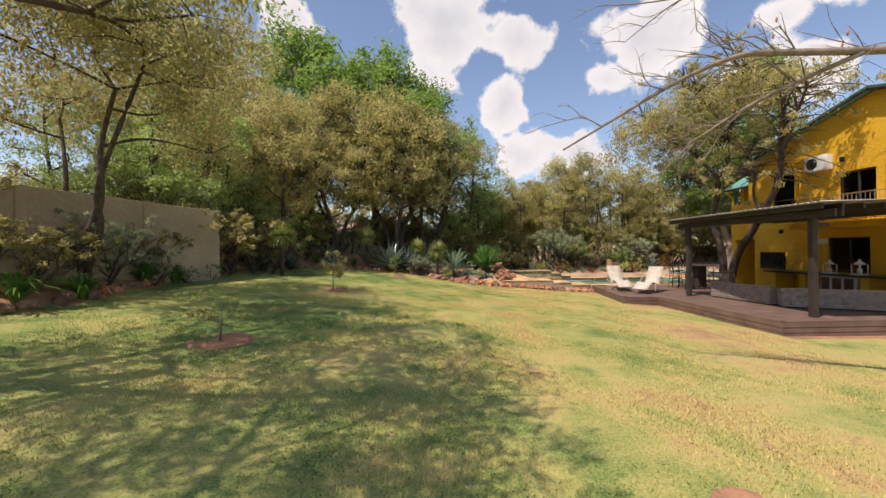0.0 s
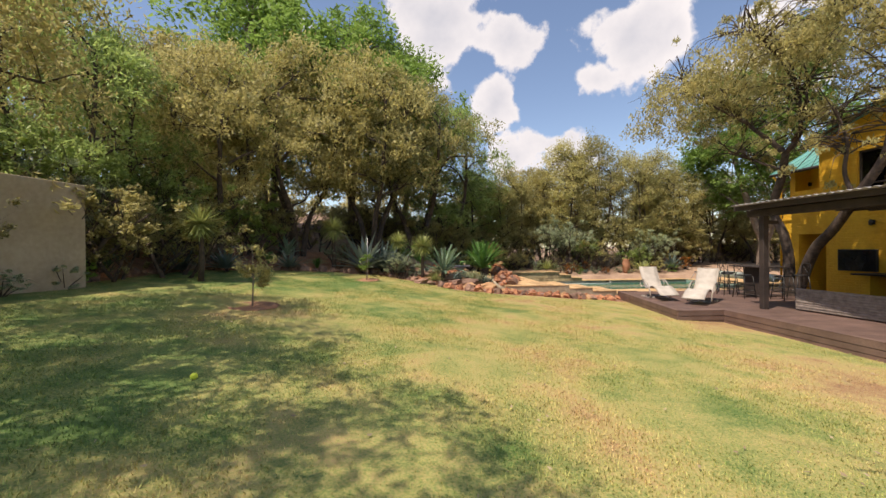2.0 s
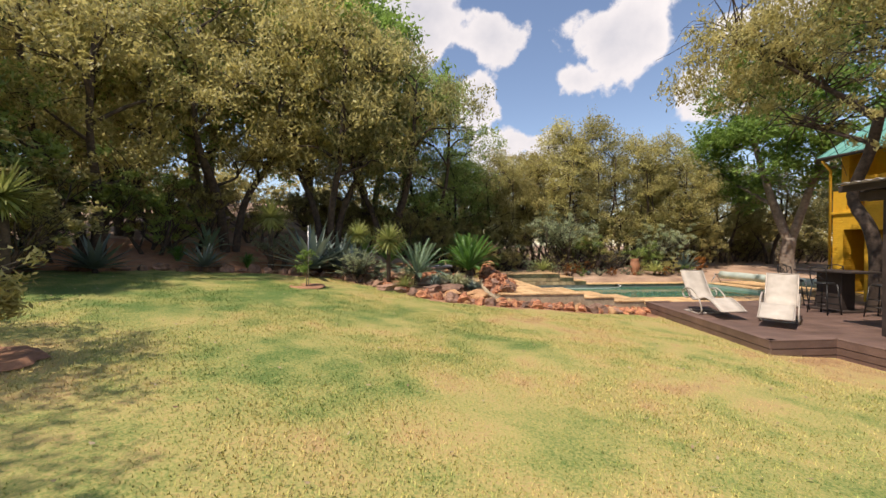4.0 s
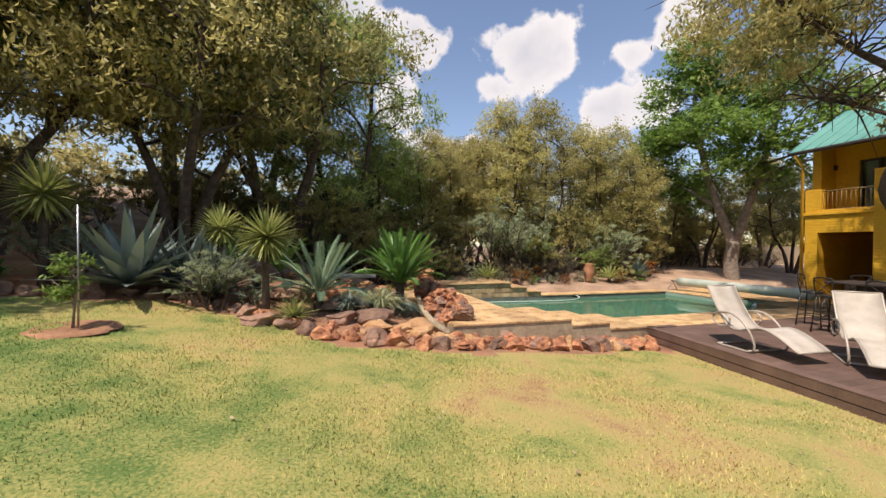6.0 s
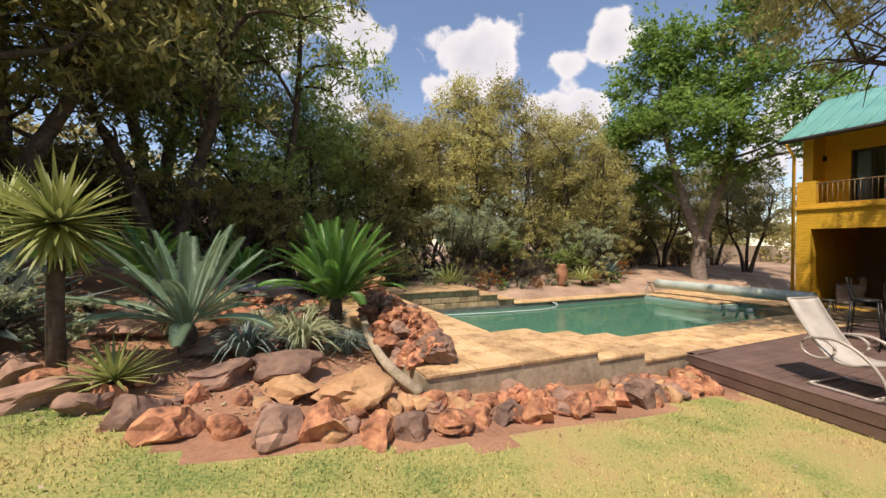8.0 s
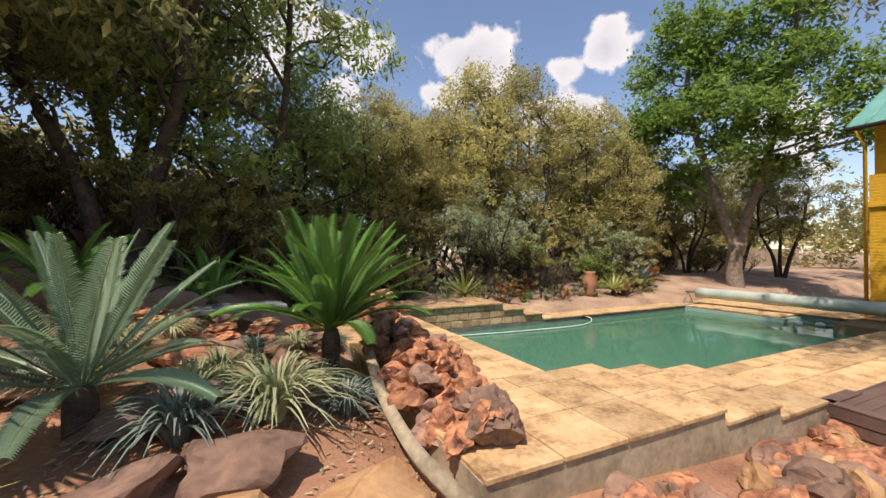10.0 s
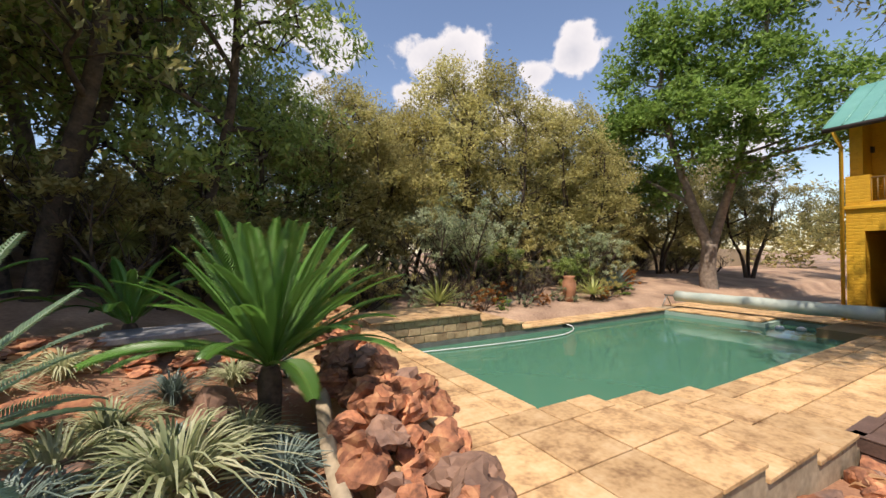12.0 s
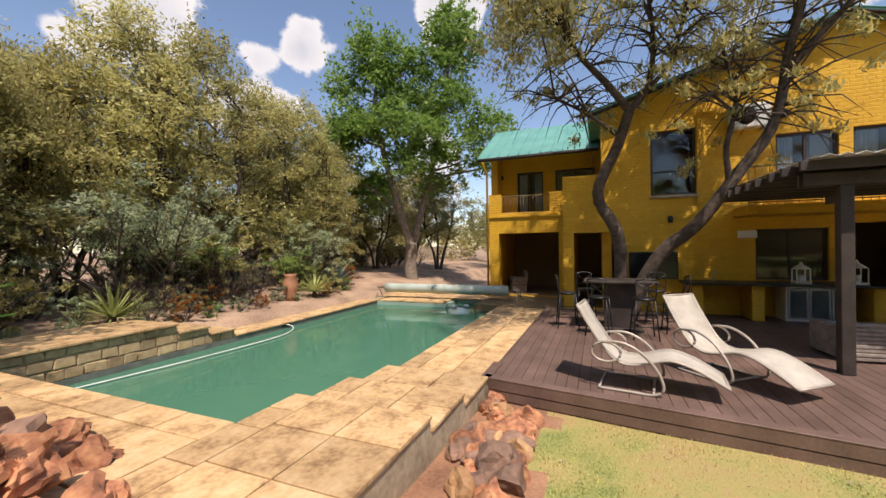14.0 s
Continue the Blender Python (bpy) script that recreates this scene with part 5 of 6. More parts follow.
def striped_grass(seed, height=0.55, blades=150, width=0.011):
    rr = random.Random(seed)
    out = []
    for _ in range(blades):
        a, reach, h = rr.uniform(0, 6.28), rr.uniform(0.15, 1.0) * height * 1.15, height * rr.uniform(0.6, 1.1)
        c, s = math.cos(a), math.sin(a)
        b0 = rr.uniform(0, 0.07)
        pts = []
        for i in range(6):
            t = i / 5
            pts.append((c * (b0 + reach * t ** 1.4), s * (b0 + reach * t ** 1.4), h * (1.6 * t - (0.75 + 0.5 * reach / height) * t * t)))
        out.append(strap(pts, width * rr.uniform(0.7, 1.2)))
    return gather(out)


def tuft(name, label, seed, mat, height, blades, width, group):
    t = thing(name, (0, 0, -100), label, "ornamental grass", group)
    v, f = striped_grass(seed, height, blades, width)
    tagged(soup("foliage", v, f, mat, t, True), kind="stuff")
    return t


GRASS_1 = tuft("ornamental_grass", "variegated cream and green arching grass tuft", 1, STRIPED, 0.55, 190, 0.011, "striped grass tufts")
GRASS_2 = tuft("ornamental_grass", "grey-green arching grass tuft among rocks", 2, AGAVE, 0.5, 170, 0.009, "striped grass tufts")
STRAP_L = tuft("strap_leaf_plant", "dark green strap-leaved clump by the lawn", 5, CYCAD, 0.8, 60, 0.028, "strap-leaved clumps")


def rosette(name, label, seed, mat, blades, length, width, trunk, low=-0.4, group="", stiff=True):
    t = thing(name, (0, 0, -100), label, "plant", group)
    rr = random.Random(seed)
    if trunk > 0.05:
        tube("stem", [(0, 0, -0.2), (0.02, 0.01, trunk * 0.5), (0, 0, trunk)], [0.07, 0.06, 0.05], BARK, t, 8)
    pcs = []
    for i in range(blades):
        a = i * 2.399963
        el = math.asin(low + (0.98 - low) * (i + 0.5) / blades)
        ln = length * rr.uniform(0.8, 1.1) * (0.75 + 0.25 * math.cos(el - 0.5))
        d = Vector((math.cos(a) * math.cos(el), math.sin(a) * math.cos(el), math.sin(el)))
        pts = []
        for j in range(5):
            q = j / 4
            pts.append(Vector((0, 0, trunk)) + d * ln * q + Vector((0, 0, -1)) * ln * (0.06 if stiff else 0.25) * q * q * math.cos(el))
        pcs.append(strap(pts, width, 0.3))
    v, f = gather(pcs)
    tagged(soup("foliage", v, f, mat, t, True), kind="stuff")
    return t


YUCCA_P = rosette("yucca", "yellow-green spiky yucca head with hanging old leaves on a stem", 3, YUCCA, 190, 0.62, 0.024, 1.35, -0.97, "yuccas")
YUCCA_S = rosette("yucca", "small yellow-green spiky rosette plant", 4, YUCCA, 70, 0.6, 0.02, 0.15, 0.0, "yuccas")
AGAVE_P = rosette("agave", "blue-grey agave with broad pointed leaves", 6, AGAVE, 40, 1.0, 0.07, 0.1, 0.1, "agaves")


def frond_mesh(seed, length, leaflets, leaf_len, mat, arch):
    """A feathered leaf: a narrow rib with pointed leaflets growing out of both its edges."""
    rr = random.Random(seed)

    def at(t):
        return Vector((length * t * 0.75, 0, length * (0.95 * t - arch * t * t)))

    n = leaflets
    v, f = [], []
    for i in range(n + 1):
        t = i / n
        w = 0.012 * (1 - 0.8 * t)
        p = at(t)
        v += [p + Vector((0, -w, 0)), p + Vector((0, 0, w)), p + Vector((0, w, 0))]
    for i in range(n):
        a = 3 * i
        f += [(a, a + 3, a + 4, a + 1), (a + 1, a + 4, a + 5, a + 2)]
    for i in range(n):
        t = 0.1 + 0.9 * i / n
        if i < n * 0.1:
            continue
        t = i / n
        d = (at(t + 0.02) - at(t)).normalized()
        up = d.cross(Vector((0, 1, 0))).normalized()
        if up.z < 0:
            up = -up
        ll = leaf_len * (0.35 + 2.4 * t * (1 - t)) * rr.uniform(0.9, 1.05)
        for side, k0 in ((-1, 0), (1, 2)):
            e = (Vector((0, side, 0)) * 0.8 + d * 0.6 + up * 0.3).normalized()
            a = 3 * i + k0
            o = len(v)
            root, w = v[a], d * 0.0075
            v += [root + w * 1.6, root + e * ll * 0.55 + w - up * 0.003, root + e * ll - up * 0.025, root + e * ll * 0.55 - w - up * 0.003]
            f.append((a, o, o + 1, o + 2, o + 3) if side < 0 else (o + 3, o + 2, o + 1, o, a))
    me = bpy.data.meshes.new("frond")
    me.from_pydata([tuple(q) for q in v], [], f)
    me.materials.append(mat)
    return me


def cycad(x, y, z, size, mat, fronds, label, seed, arch=0.35, up=1.0, lay=0.0):
    t = thing("cycad", (x, y, z), label, "cycad", "cycads in the bed")
    rr = random.Random(seed)
    lathe("caudex", [(0.09, -0.25), (0.10, 0.05), (0.095, 0.14), (0.07, 0.22), (0.02, 0.25)], BARK, t, 12)
    meshes = [frond_mesh(seed * 10 + k, size, 62, size * 0.115, mat, arch + 0.12 * k) for k in range(3)]
    for i in range(fronds):
        u = (i + 0.5) / fronds
        ob = new("frond", meshes[0 if u < 0.4 else 1 if u < 0.75 else 2])
        ob.parent = t
        tilt = (-34 + 50 * u) * up + lay * (0.4 + u)
        ob.matrix_basis = pose(0, 0, 0.22, 0, 0, i * 137.5 + rr.uniform(-12, 12)) @ pose(0.03, 0, 0, rr.uniform(-10, 10), tilt + rr.uniform(-6, 6), 0) @ Matrix.Scale(rr.uniform(0.85, 1.05), 4)
    return t


cycad(2.95, 21.15, 0.67, 1.35, CYCAD, 58, "large dark green cycad with arching feathery fronds", 1, 0.22, 0.95, 7)
cycad(1.15, 20.2, 0.6, 1.2, CYCAD_BLUE, 28, "blue-green cycad with stiff feathery fronds", 2, 0.2, 1.0, 18)
cycad(0.2, 22.9, gz(0.2, 22.9), 1.2, CYCAD, 20, "dark green cycad in tree shade", 3, 0.4)
cycad(-0.9, 23.1, gz(-0.9, 23.1), 1.2, CYCAD, 20, "dark green cycad in tree shade", 4, 0.4)
cycad(1.6, 23.6, gz(1.6, 23.6), 1.0, CYCAD, 18, "dark green cycad in tree shade", 5, 0.4)
cycad(-5.6, 21.4, gz(-5.6, 21.4), 0.9, CYCAD_BLUE, 18, "blue-green cycad at the bed's edge", 6, 0.3)
GARDEN = [(GRASS_1, 2.35, 20.25, 1.3), (GRASS_2, 1.72, 20.0, 1.15), (GRASS_2, 2.95, 20.35, 0.9), (GRASS_1, 1.9, 21.1, 0.8), (GRASS_1, 0.9, 21.9, 0.8), (GRASS_2, 0.5, 21.5, 0.75), (GRASS_1, 2.7, 22.3, 0.7),
          (GRASS_2, -0.2, 21.9, 0.8), (GRASS_1, 1.3, 22.4, 0.7), (GRASS_2, 2.3, 20.9, 0.6), (YUCCA_S, 0.75, 19.25, 0.8), (YUCCA_P, 0.3, 19.5, 1.05), (YUCCA_P, -0.8, 21.3, 1.0), (YUCCA_P, 1.3, 25.2, 0.8),
          (YUCCA_P, -5.75, 15.0, 1.15), (YUCCA_P, -3.5, 20.9, 1.25), (AGAVE_P, -2.2, 20.9, 1.75), (AGAVE_P, -1.5, 21.5, 1.4), (AGAVE_P, -0.8, 20.8, 1.3), (AGAVE_P, -5.0, 19.9, 0.9), (YUCCA_S, 7.6, 26.6, 1.45),
          (YUCCA_S, 13.3, 26.3, 1.3), (AGAVE_P, 15.6, 27.2, 1.1), (AGAVE_P, 11.8, 28.2, 0.9), (STRAP_L, -6.9, 6.6, 1.0)] + [(STRAP_L, -7.2, 5.4, 1.1), (STRAP_L, -6.8, 7.7, 0.9), (STRAP_L, -7.6, 9.2, 0.9), (STRAP_L, -7.2, 9.9, 1.0), (STRAP_L, -7.1, 10.9, 0.9), (GRASS_1, 2.75, 20.9, 0.8), (GRASS_1, 1.75, 20.6, 0.9), (GRASS_1, 0.9, 20.9, 0.9), (GRASS_2, 2.2, 21.8, 0.8), (GRASS_2, 2.95, 20.75, 0.7),
          (GRASS_1, -7.2, 8.0, 0.9), (GRASS_2, -7.5, 10.4, 0.9), (STRAP_L, -7.7, 11.6, 0.8), (STRAP_L, -7.9, 14.6, 0.9), (AGAVE_P, -7.2, 16.6, 0.9), (GRASS_1, 6.9, 26.5, 0.7), (GRASS_1, 7.9, 26.4, 0.6),
          (GRASS_2, 9.9, 26.5, 0.6), (GRASS_1, 12.4, 26.3, 0.6), (GRASS_2, 13.9, 26.4, 0.6), (GRASS_1, 6.1, 26.7, 0.7), (GRASS_2, 3.3, 23.0, 0.8), (AGAVE_P, -6.5, 17.9, 1.0), (STRAP_L, -4.2, 20.9, 0.8), (STRAP_L, -6.0, 20.4, 0.9)]
for i, (proto, x, y, s) in enumerate(GARDEN):
    plant(proto, x, y, s, turn=(i * 77) % 360)
for proto in (GRASS_1, GRASS_2, STRAP_L, YUCCA_P, YUCCA_S, AGAVE_P):
    for o in (*proto.children_recursive, proto):
        bpy.data.objects.remove(o)


def low_shrub(x, y, size, mat, label, seed):
    t = thing("low_shrub", (x, y, gz(x, y)), label, "shrub", "low colourful shrubs")
    r = np.random.default_rng(seed)
    c = r.normal(0, 1, (40, 3))
    c /= np.linalg.norm(c, axis=1)[:, None]
    c = c * np.array([0.34, 0.34, 0.26]) * r.uniform(0.7, 1.1, (40, 1)) + np.array([0, 0, 0.28])
    c[:, 2] = np.maximum(c[:, 2], 0.05)
    pcs = [tube_data([(0, 0, -0.05), tuple(q * 0.5), tuple(q)], [0.012, 0.008, 0.003], 4) for q in c[:14]]
    v, f = gather(pcs)
    soup("stem", [Vector(q) * size for q in v], f, BARK, t)
    quads("leaves", leaf_cards(r, c, 0.06, 1800, 0.05, 0.025, 0.0) * size, mat, t)


for i, (x, y, s, m_, lab) in enumerate(((8.9, 26.3, 0.9, RUST, "orange-leaved rounded low shrub in the bed"), (16.5, 27.3, 1.1, RUST, "reddish-orange leaved shrub in the bed"), (14.4, 26.5, 1.1, YELLOWISH, "golden-green rounded low shrub in the bed"),
                                      (8.3, 26.6, 0.8, GREYISH, "pale grey-green low shrub in the bed"), (5.9, 27.2, 1.3, YELLOWISH, "yellow-green rounded shrub in the bed"), (12.9, 26.9, 0.8, YELLOWISH, "golden-green rounded low shrub in the bed"),
                                      (10.0, 27.1, 0.9, RUST, "rusty brown low shrub in the bed"), (11.0, 26.3, 0.6, RUST, "red-leaved low ground plant in the bed"), (7.2, 27.1, 0.9, GREYISH, "pale grey-green low shrub in the bed"),
                                      (15.2, 26.5, 0.7, GREEN, "bright green low shrub in the bed"), (3.6, 24.4, 1.2, YELLOWISH, "yellow-green leafy shrub in the bed"), (-7.0, 12.4, 0.8, GREYISH, "pale green low shrub by the wall"),
                                      (-7.0, 11.2, 0.7, GREYISH, "pale green low shrub by the wall"), (-7.4, 13.0, 0.9, GREEN, "green low shrub by the wall"), (9.5, 27.0, 0.8, GREYISH, "pale grey-green low shrub in the bed"),
                                      (12.0, 26.5, 0.7, GREYISH, "grey-green low shrub in the bed"), (-0.1, 20.5, 0.9, GREYISH, "pale grey-green low shrub in the bed"), (13.6, 26.2, 0.7, RUST, "orange-leaved rounded low shrub in the bed"), (10.4, 26.3, 0.6, GREYISH, "pale grey-green low shrub in the bed"), (9.4, 26.2, 0.55, GREEN, "bright green low shrub in the bed"))):
    low_shrub(x, y, s * 1.25, m_, lab, 100 + i)


# ---- rocks ----
def rock_mesh(seed, flat, rough=0.32, chip=1.0):
    bm = bmesh.new()
    bmesh.ops.create_icosphere(bm, subdivisions=3, radius=1.0)
    off = Vector((seed * 7.3, seed * 3.1, seed * 1.7))
    rr = random.Random(seed)
    cuts = [(Vector((rr.uniform(-1, 1), rr.uniform(-1, 1), rr.uniform(-0.6, 1))).normalized(), rr.uniform(0.5, 0.78)) for _ in range(10)]
    for v in bm.verts:
        p = v.co.copy()
        for nrm, dist in cuts:
            h = p.dot(nrm) - dist
            if h > 0:
                p -= nrm * h * 0.97
        p += v.co * (noise.noise(v.co * 1.3 + off) * rough - abs(noise.noise(v.co * 2.8 + off)) * 0.42 * chip + noise.noise(v.co * 6.5 + off) * 0.16 * chip)
        v.co = Vector((p.x, p.y * 0.85, p.z * flat))
    me = bpy.data.meshes.new("rock")
    bm.to_mesh(me)
    bm.free()
    return me


ROCK_MESHES = {}
for mat_ in (ROCK, ROCK_DARK, SANDSTONE):
    ROCK_MESHES[mat_.name] = [rock_mesh(k + 1, f) for k, f in enumerate((0.7, 0.6, 0.8, 0.5, 0.75, 0.4))]
    ROCK_MESHES[mat_.name + "_worn"] = [rock_mesh(k + 11, f, 0.3, 0.22) for k, f in enumerate((0.75, 0.6, 0.8, 0.55, 0.7, 0.42))]
    for me_ in ROCK_MESHES[mat_.name] + ROCK_MESHES[mat_.name + "_worn"]:
        me_.materials.append(mat_)


def rock(x, y, z, size, mat=ROCK, which=None, turn=None, tilt=12, label="", group="rocks edging the bed", stretch_=(1, 1, 1), name="rock", worn=False):
    ms = ROCK_MESHES[mat.name + ("_worn" if worn else "")]
    me = ms[random.randrange(5) if which is None else which]
    ob = new(name, me)
    ob.matrix_basis = pose(x, y, z, random.uniform(-tilt, tilt), random.uniform(-tilt, tilt), random.uniform(0, 360) if turn is None else turn) @ Matrix.Diagonal((size * stretch_[0], size * stretch_[1], size * stretch_[2], 1))
    default = {"red_rock": "rough red-orange sandstone rock", "brown_rock": "dark brown weathered rock half sunk in earth", "ochre_slab": "flat ochre sandstone rock"}[mat.name]
    return tagged(ob, label or default, "rock", group)


random.seed(9)
# rocks along the lawn's edge
x = -7.2
while x < 7.5:
    y = float(bed_edge(x)) + random.uniform(0.0, 0.18)
    s_ = random.uniform(0.17, 0.27) if x > -0.6 else random.uniform(0.16, 0.3)
    shade_ = ROCK if x > 0.2 and random.random() < 0.75 else ROCK_DARK
    if not (x > 3.6 and y > 18.7):
        rock(x, y, gz(x, y) + s_ * 0.3, s_, shade_, worn=True)
    x += s_ * 1.5
y = 3.5
while y < 17:
    x = float(side_edge(y)) - random.uniform(0.05, 0.2)
    s_ = random.uniform(0.12, 0.24)
    rock(x, y, gz(x, y) + s_ * 0.25, s_, ROCK_DARK if random.random() < 0.75 else ROCK, worn=True)
    y += s_ * 2.0
# loose rocks between the lawn and the paving's wall
for _ in range(95):
    x = random.uniform(3.3, 7.9)
    y = random.uniform(float(bed_edge(x)) + 0.02, 18.66)
    s_ = random.uniform(0.08, 0.19)
    rock(x, y, gz(x, y) + s_ * 0.35, s_, random.choice((ROCK, ROCK, ROCK, ROCK_DARK, SANDSTONE)), group="loose rocks below the paving", worn=True)
for _ in range(34):
    x = random.uniform(0.4, 3.3)
    y = random.uniform(float(bed_edge(x)) + 0.05, float(bed_edge(x)) + 0.8)
    s_ = random.uniform(0.07, 0.17)
    rock(x, y, gz(x, y) + s_ * 0.3, s_, random.choice((ROCK, ROCK, ROCK_DARK, SANDSTONE)), worn=True)
# stacked rock pile beside the paving
for j in range(58):
    t = random.random()
    y = 19.0 + 3.9 * t
    peak = 0.32 + 0.62 * t
    x = 3.66 + 0.28 * t + random.gauss(0, 0.19)
    s_ = random.uniform(0.17, 0.31)
    z = max(gz(min(x, 3.3), y), 0.36) + random.random() * max(peak - 0.1 - abs(x - 3.7) * 0.6, 0.05)
    rock(x, y, z, s_, ROCK if random.random() < 0.8 else ROCK_DARK, group="stacked rock feature", label="jagged red rock stacked in a rockery")
rock(4.45, 21.15, 0.47, 0.27, ROCK, 2, 30, 5, "jagged dark red rock lying on the paving", "stacked rock feature", (1.3, 0.8, 0.7))
rock(4.05, 22.9, 1.05, 0.28, SANDSTONE, 5, 10, 4, "flat ochre rock capping the pile", "stacked rock feature")
rock(4.05, 22.9, 0.8, 0.3, SANDSTONE, 1, 60, 4, "ochre rock under the cap stone", "stacked rock feature")
# slabs and boulders in the bed
for x, y, s_, m_, w, lab in ((2.72, 18.8, 0.46, SANDSTONE, 5, "broad flat ochre slab rock"), (2.12, 18.95, 0.33, SANDSTONE, 3, "ochre boulder with a cracked face"), (2.1, 19.5, 0.46, ROCK_DARK, 5, "long dark brown slab rock"), (1.5, 19.35, 0.32, ROCK_DARK, 1, "rounded dark brown boulder"),
                             (1.6, 20.3, 0.5, ROCK_DARK, 3, "smooth brown boulder in the bed"), (2.3, 20.5, 0.4, ROCK_DARK, 3, "smooth brown boulder in the bed"), (2.5, 21.4, 0.35, ROCK_DARK, 4, "reddish brown rock by the cycad"), (0.6, 20.8, 0.4, ROCK_DARK, 3, "brown boulder in the bed"),
                             (1.5, 21.6, 0.4, ROCK, 3, "red flat rock in the bed"), (0.2, 19.2, 0.3, ROCK_DARK, 1, "dark brown boulder in the bed")):
    rock(x, y, gz(x, y) + s_ * 0.26, s_, m_, w, None, 5, lab, "boulders in the bed", (1.2, 0.85, 0.85), worn=True)
# stacked ledge stones with a small grey slab behind the cycad
for row in range(3):
    for k_ in range(7):
        x = 0.6 + k_ * 0.42 + random.uniform(-0.08, 0.08)
        rock(x, 22.75 + row * 0.12 - 0.12 * k_ / 3, gz(x, 22.6) + 0.02 + row * 0.1, 0.26, random.choice((ROCK_DARK, SANDSTONE, ROCK)), 5, random.uniform(-20, 20), 4, "flat ledge stone of a low dry wall", "stacked ledge stones", (1.0, 0.8, 0.7))
PEBBLE = material("grey_slab", (0.16, 0.16, 0.17), (0.28, 0.28, 0.29), 0.3, 0.85, 0.3)
slab = thing("stone_slab", (2.0, 23.2, gz(2.0, 23.2) + 0.28), "flat grey stone slab on the ledge", "slab", rz=8)
box("slab_top", -0.6, 0.6, -0.3, 0.3, -0.05, 0.03, PEBBLE, slab, 0.015)
# kerb between bed and rock pile
kerb = tube("kerb", arc([(3.36, 18.7, 0.22), (3.22, 19.3, 0.33), (3.25, 20.2, 0.44), (3.4, 21.2, 0.55)], 6), 0.07, RENDER, None, 4)
tagged(kerb, "curved brown cement kerb beside the rock pile", "kerb")
# bark chips
k = 2600
cx_, cy_ = rng.uniform(0.3, 3.3, k), rng.uniform(18.6, 23.5, k)
cz_ = ground_z(cx_, cy_) + 0.012
a, s = rng.uniform(0, 6.28, k), rng.uniform(0.01, 0.03, k)
chips = np.zeros((k, 4, 3))
for i, (u, v, h) in enumerate(((-1, -0.25, 0), (1, -0.3, 0.012), (1, 0.3, 0.016), (-1, 0.25, 0.004))):
    chips[:, i] = np.stack([cx_ + s * (u * np.cos(a) - v * np.sin(a)), cy_ + s * (u * np.sin(a) + v * np.cos(a)), cz_ + h], -1)
tagged(quads("bark_chips", chips, DRYLEAF), "bark chips and dry leaves on the bed", "mulch", kind="stuff")


# ---- saplings on the lawn ----
def soil_ring(x, y, r0):
    t = thing("planting_hole", (x, y, gz(x, y) + 0.012), "round patch of bare red soil in the lawn", "soil patch", "planting holes")
    n = 26
    rr = random.Random(int(x * 100))
    verts = [(0, 0, 0.0)] + [(math.cos(6.283 * i / n) * r0 * rr.uniform(0.88, 1.1), math.sin(6.283 * i / n) * r0 * rr.uniform(0.88, 1.1), 0.014) for i in range(n)]
    verts += [(q[0] * 1.18, q[1] * 1.18, 0.03) for q in verts[1:]] + [(q[0] * 1.35, q[1] * 1.35, -0.03) for q in verts[1:]]
    fs = [(0, i + 1, (i + 1) % n + 1) for i in range(n)]
    for b0, b1 in ((1, n + 1), (n + 1, 2 * n + 1)):
        fs += [(b0 + i, b1 + i, b1 + (i + 1) % n, b0 + (i + 1) % n) for i in range(n)]
    soup("soil", verts, fs, EARTH, t, True)


def sapling(x, y, height, leaves, label, seed, spread=0.25, stake=0.0, mat=YELLOWISH):
    t = thing("sapling", (x, y, gz(x, y)), label, "sapling", "saplings on the lawn")
    rr = random.Random(seed)
    tips, pcs = [], [tube_data([(0, 0, -0.05), (0.02, 0.01, height * 0.5), (0, 0.02, height)], [0.018, 0.013, 0.006], 6)]
    for i in range(22 if leaves > 150 else 4):
        z = height * rr.uniform(0.35, 1.0)
        a = rr.uniform(0, 6.28)
        e = Vector((math.cos(a) * spread * rr.uniform(0.5, 1.6), math.sin(a) * spread * rr.uniform(0.5, 1.6), z + rr.uniform(0.0, 0.3) * height))
        pcs.append(tube_data([(0, 0, z), tuple((Vector((0, 0, z)) + e) / 2), tuple(e)], [0.006, 0.004, 0.002], 4))
        tips += [tuple(e), tuple((Vector((0, 0, z)) + e) / 2)]
    v, f = gather(pcs)
    soup("stem", v, f, BARK_PALE, t, True)
    if stake:
        tube("stake", [(0.06, 0, -0.1), (0.05, 0, stake)], 0.012, STEEL, t, 6)
    quads("leaves", leaf_cards(np.random.default_rng(seed), np.array(tips), 0.05, leaves * 2, 0.085, 0.032, 0.4, tight=0.9), mat, t)


soil_ring(-3.0, 5.5, 0.33)
sapling(-3.0, 5.5, 0.6, 40, "thin staked young sapling with few leaves", 3)
soil_ring(-3.0, 11.75, 0.36)
sapling(-3.0, 11.75, 1.15, 520, "sparse yellow-green young shrub in bare soil", 4, 0.3)
soil_ring(-1.75, 18.2, 0.36)
sapling(-1.75, 18.2, 0.75, 260, "small leafy sapling tied to a metal stake", 5, 0.15, 1.55, GREEN)
soil_ring(1.95, 2.35, 0.14)
ball = thing("tennis_ball", (-1.9, 7.9, gz(-1.9, 7.9) + 0.033), "yellow-green tennis ball on the lawn", "ball")
BALL = material("ball_felt", (0.55, 0.65, 0.05), (0.7, 0.8, 0.1), 0.02, 0.95, 0.3)
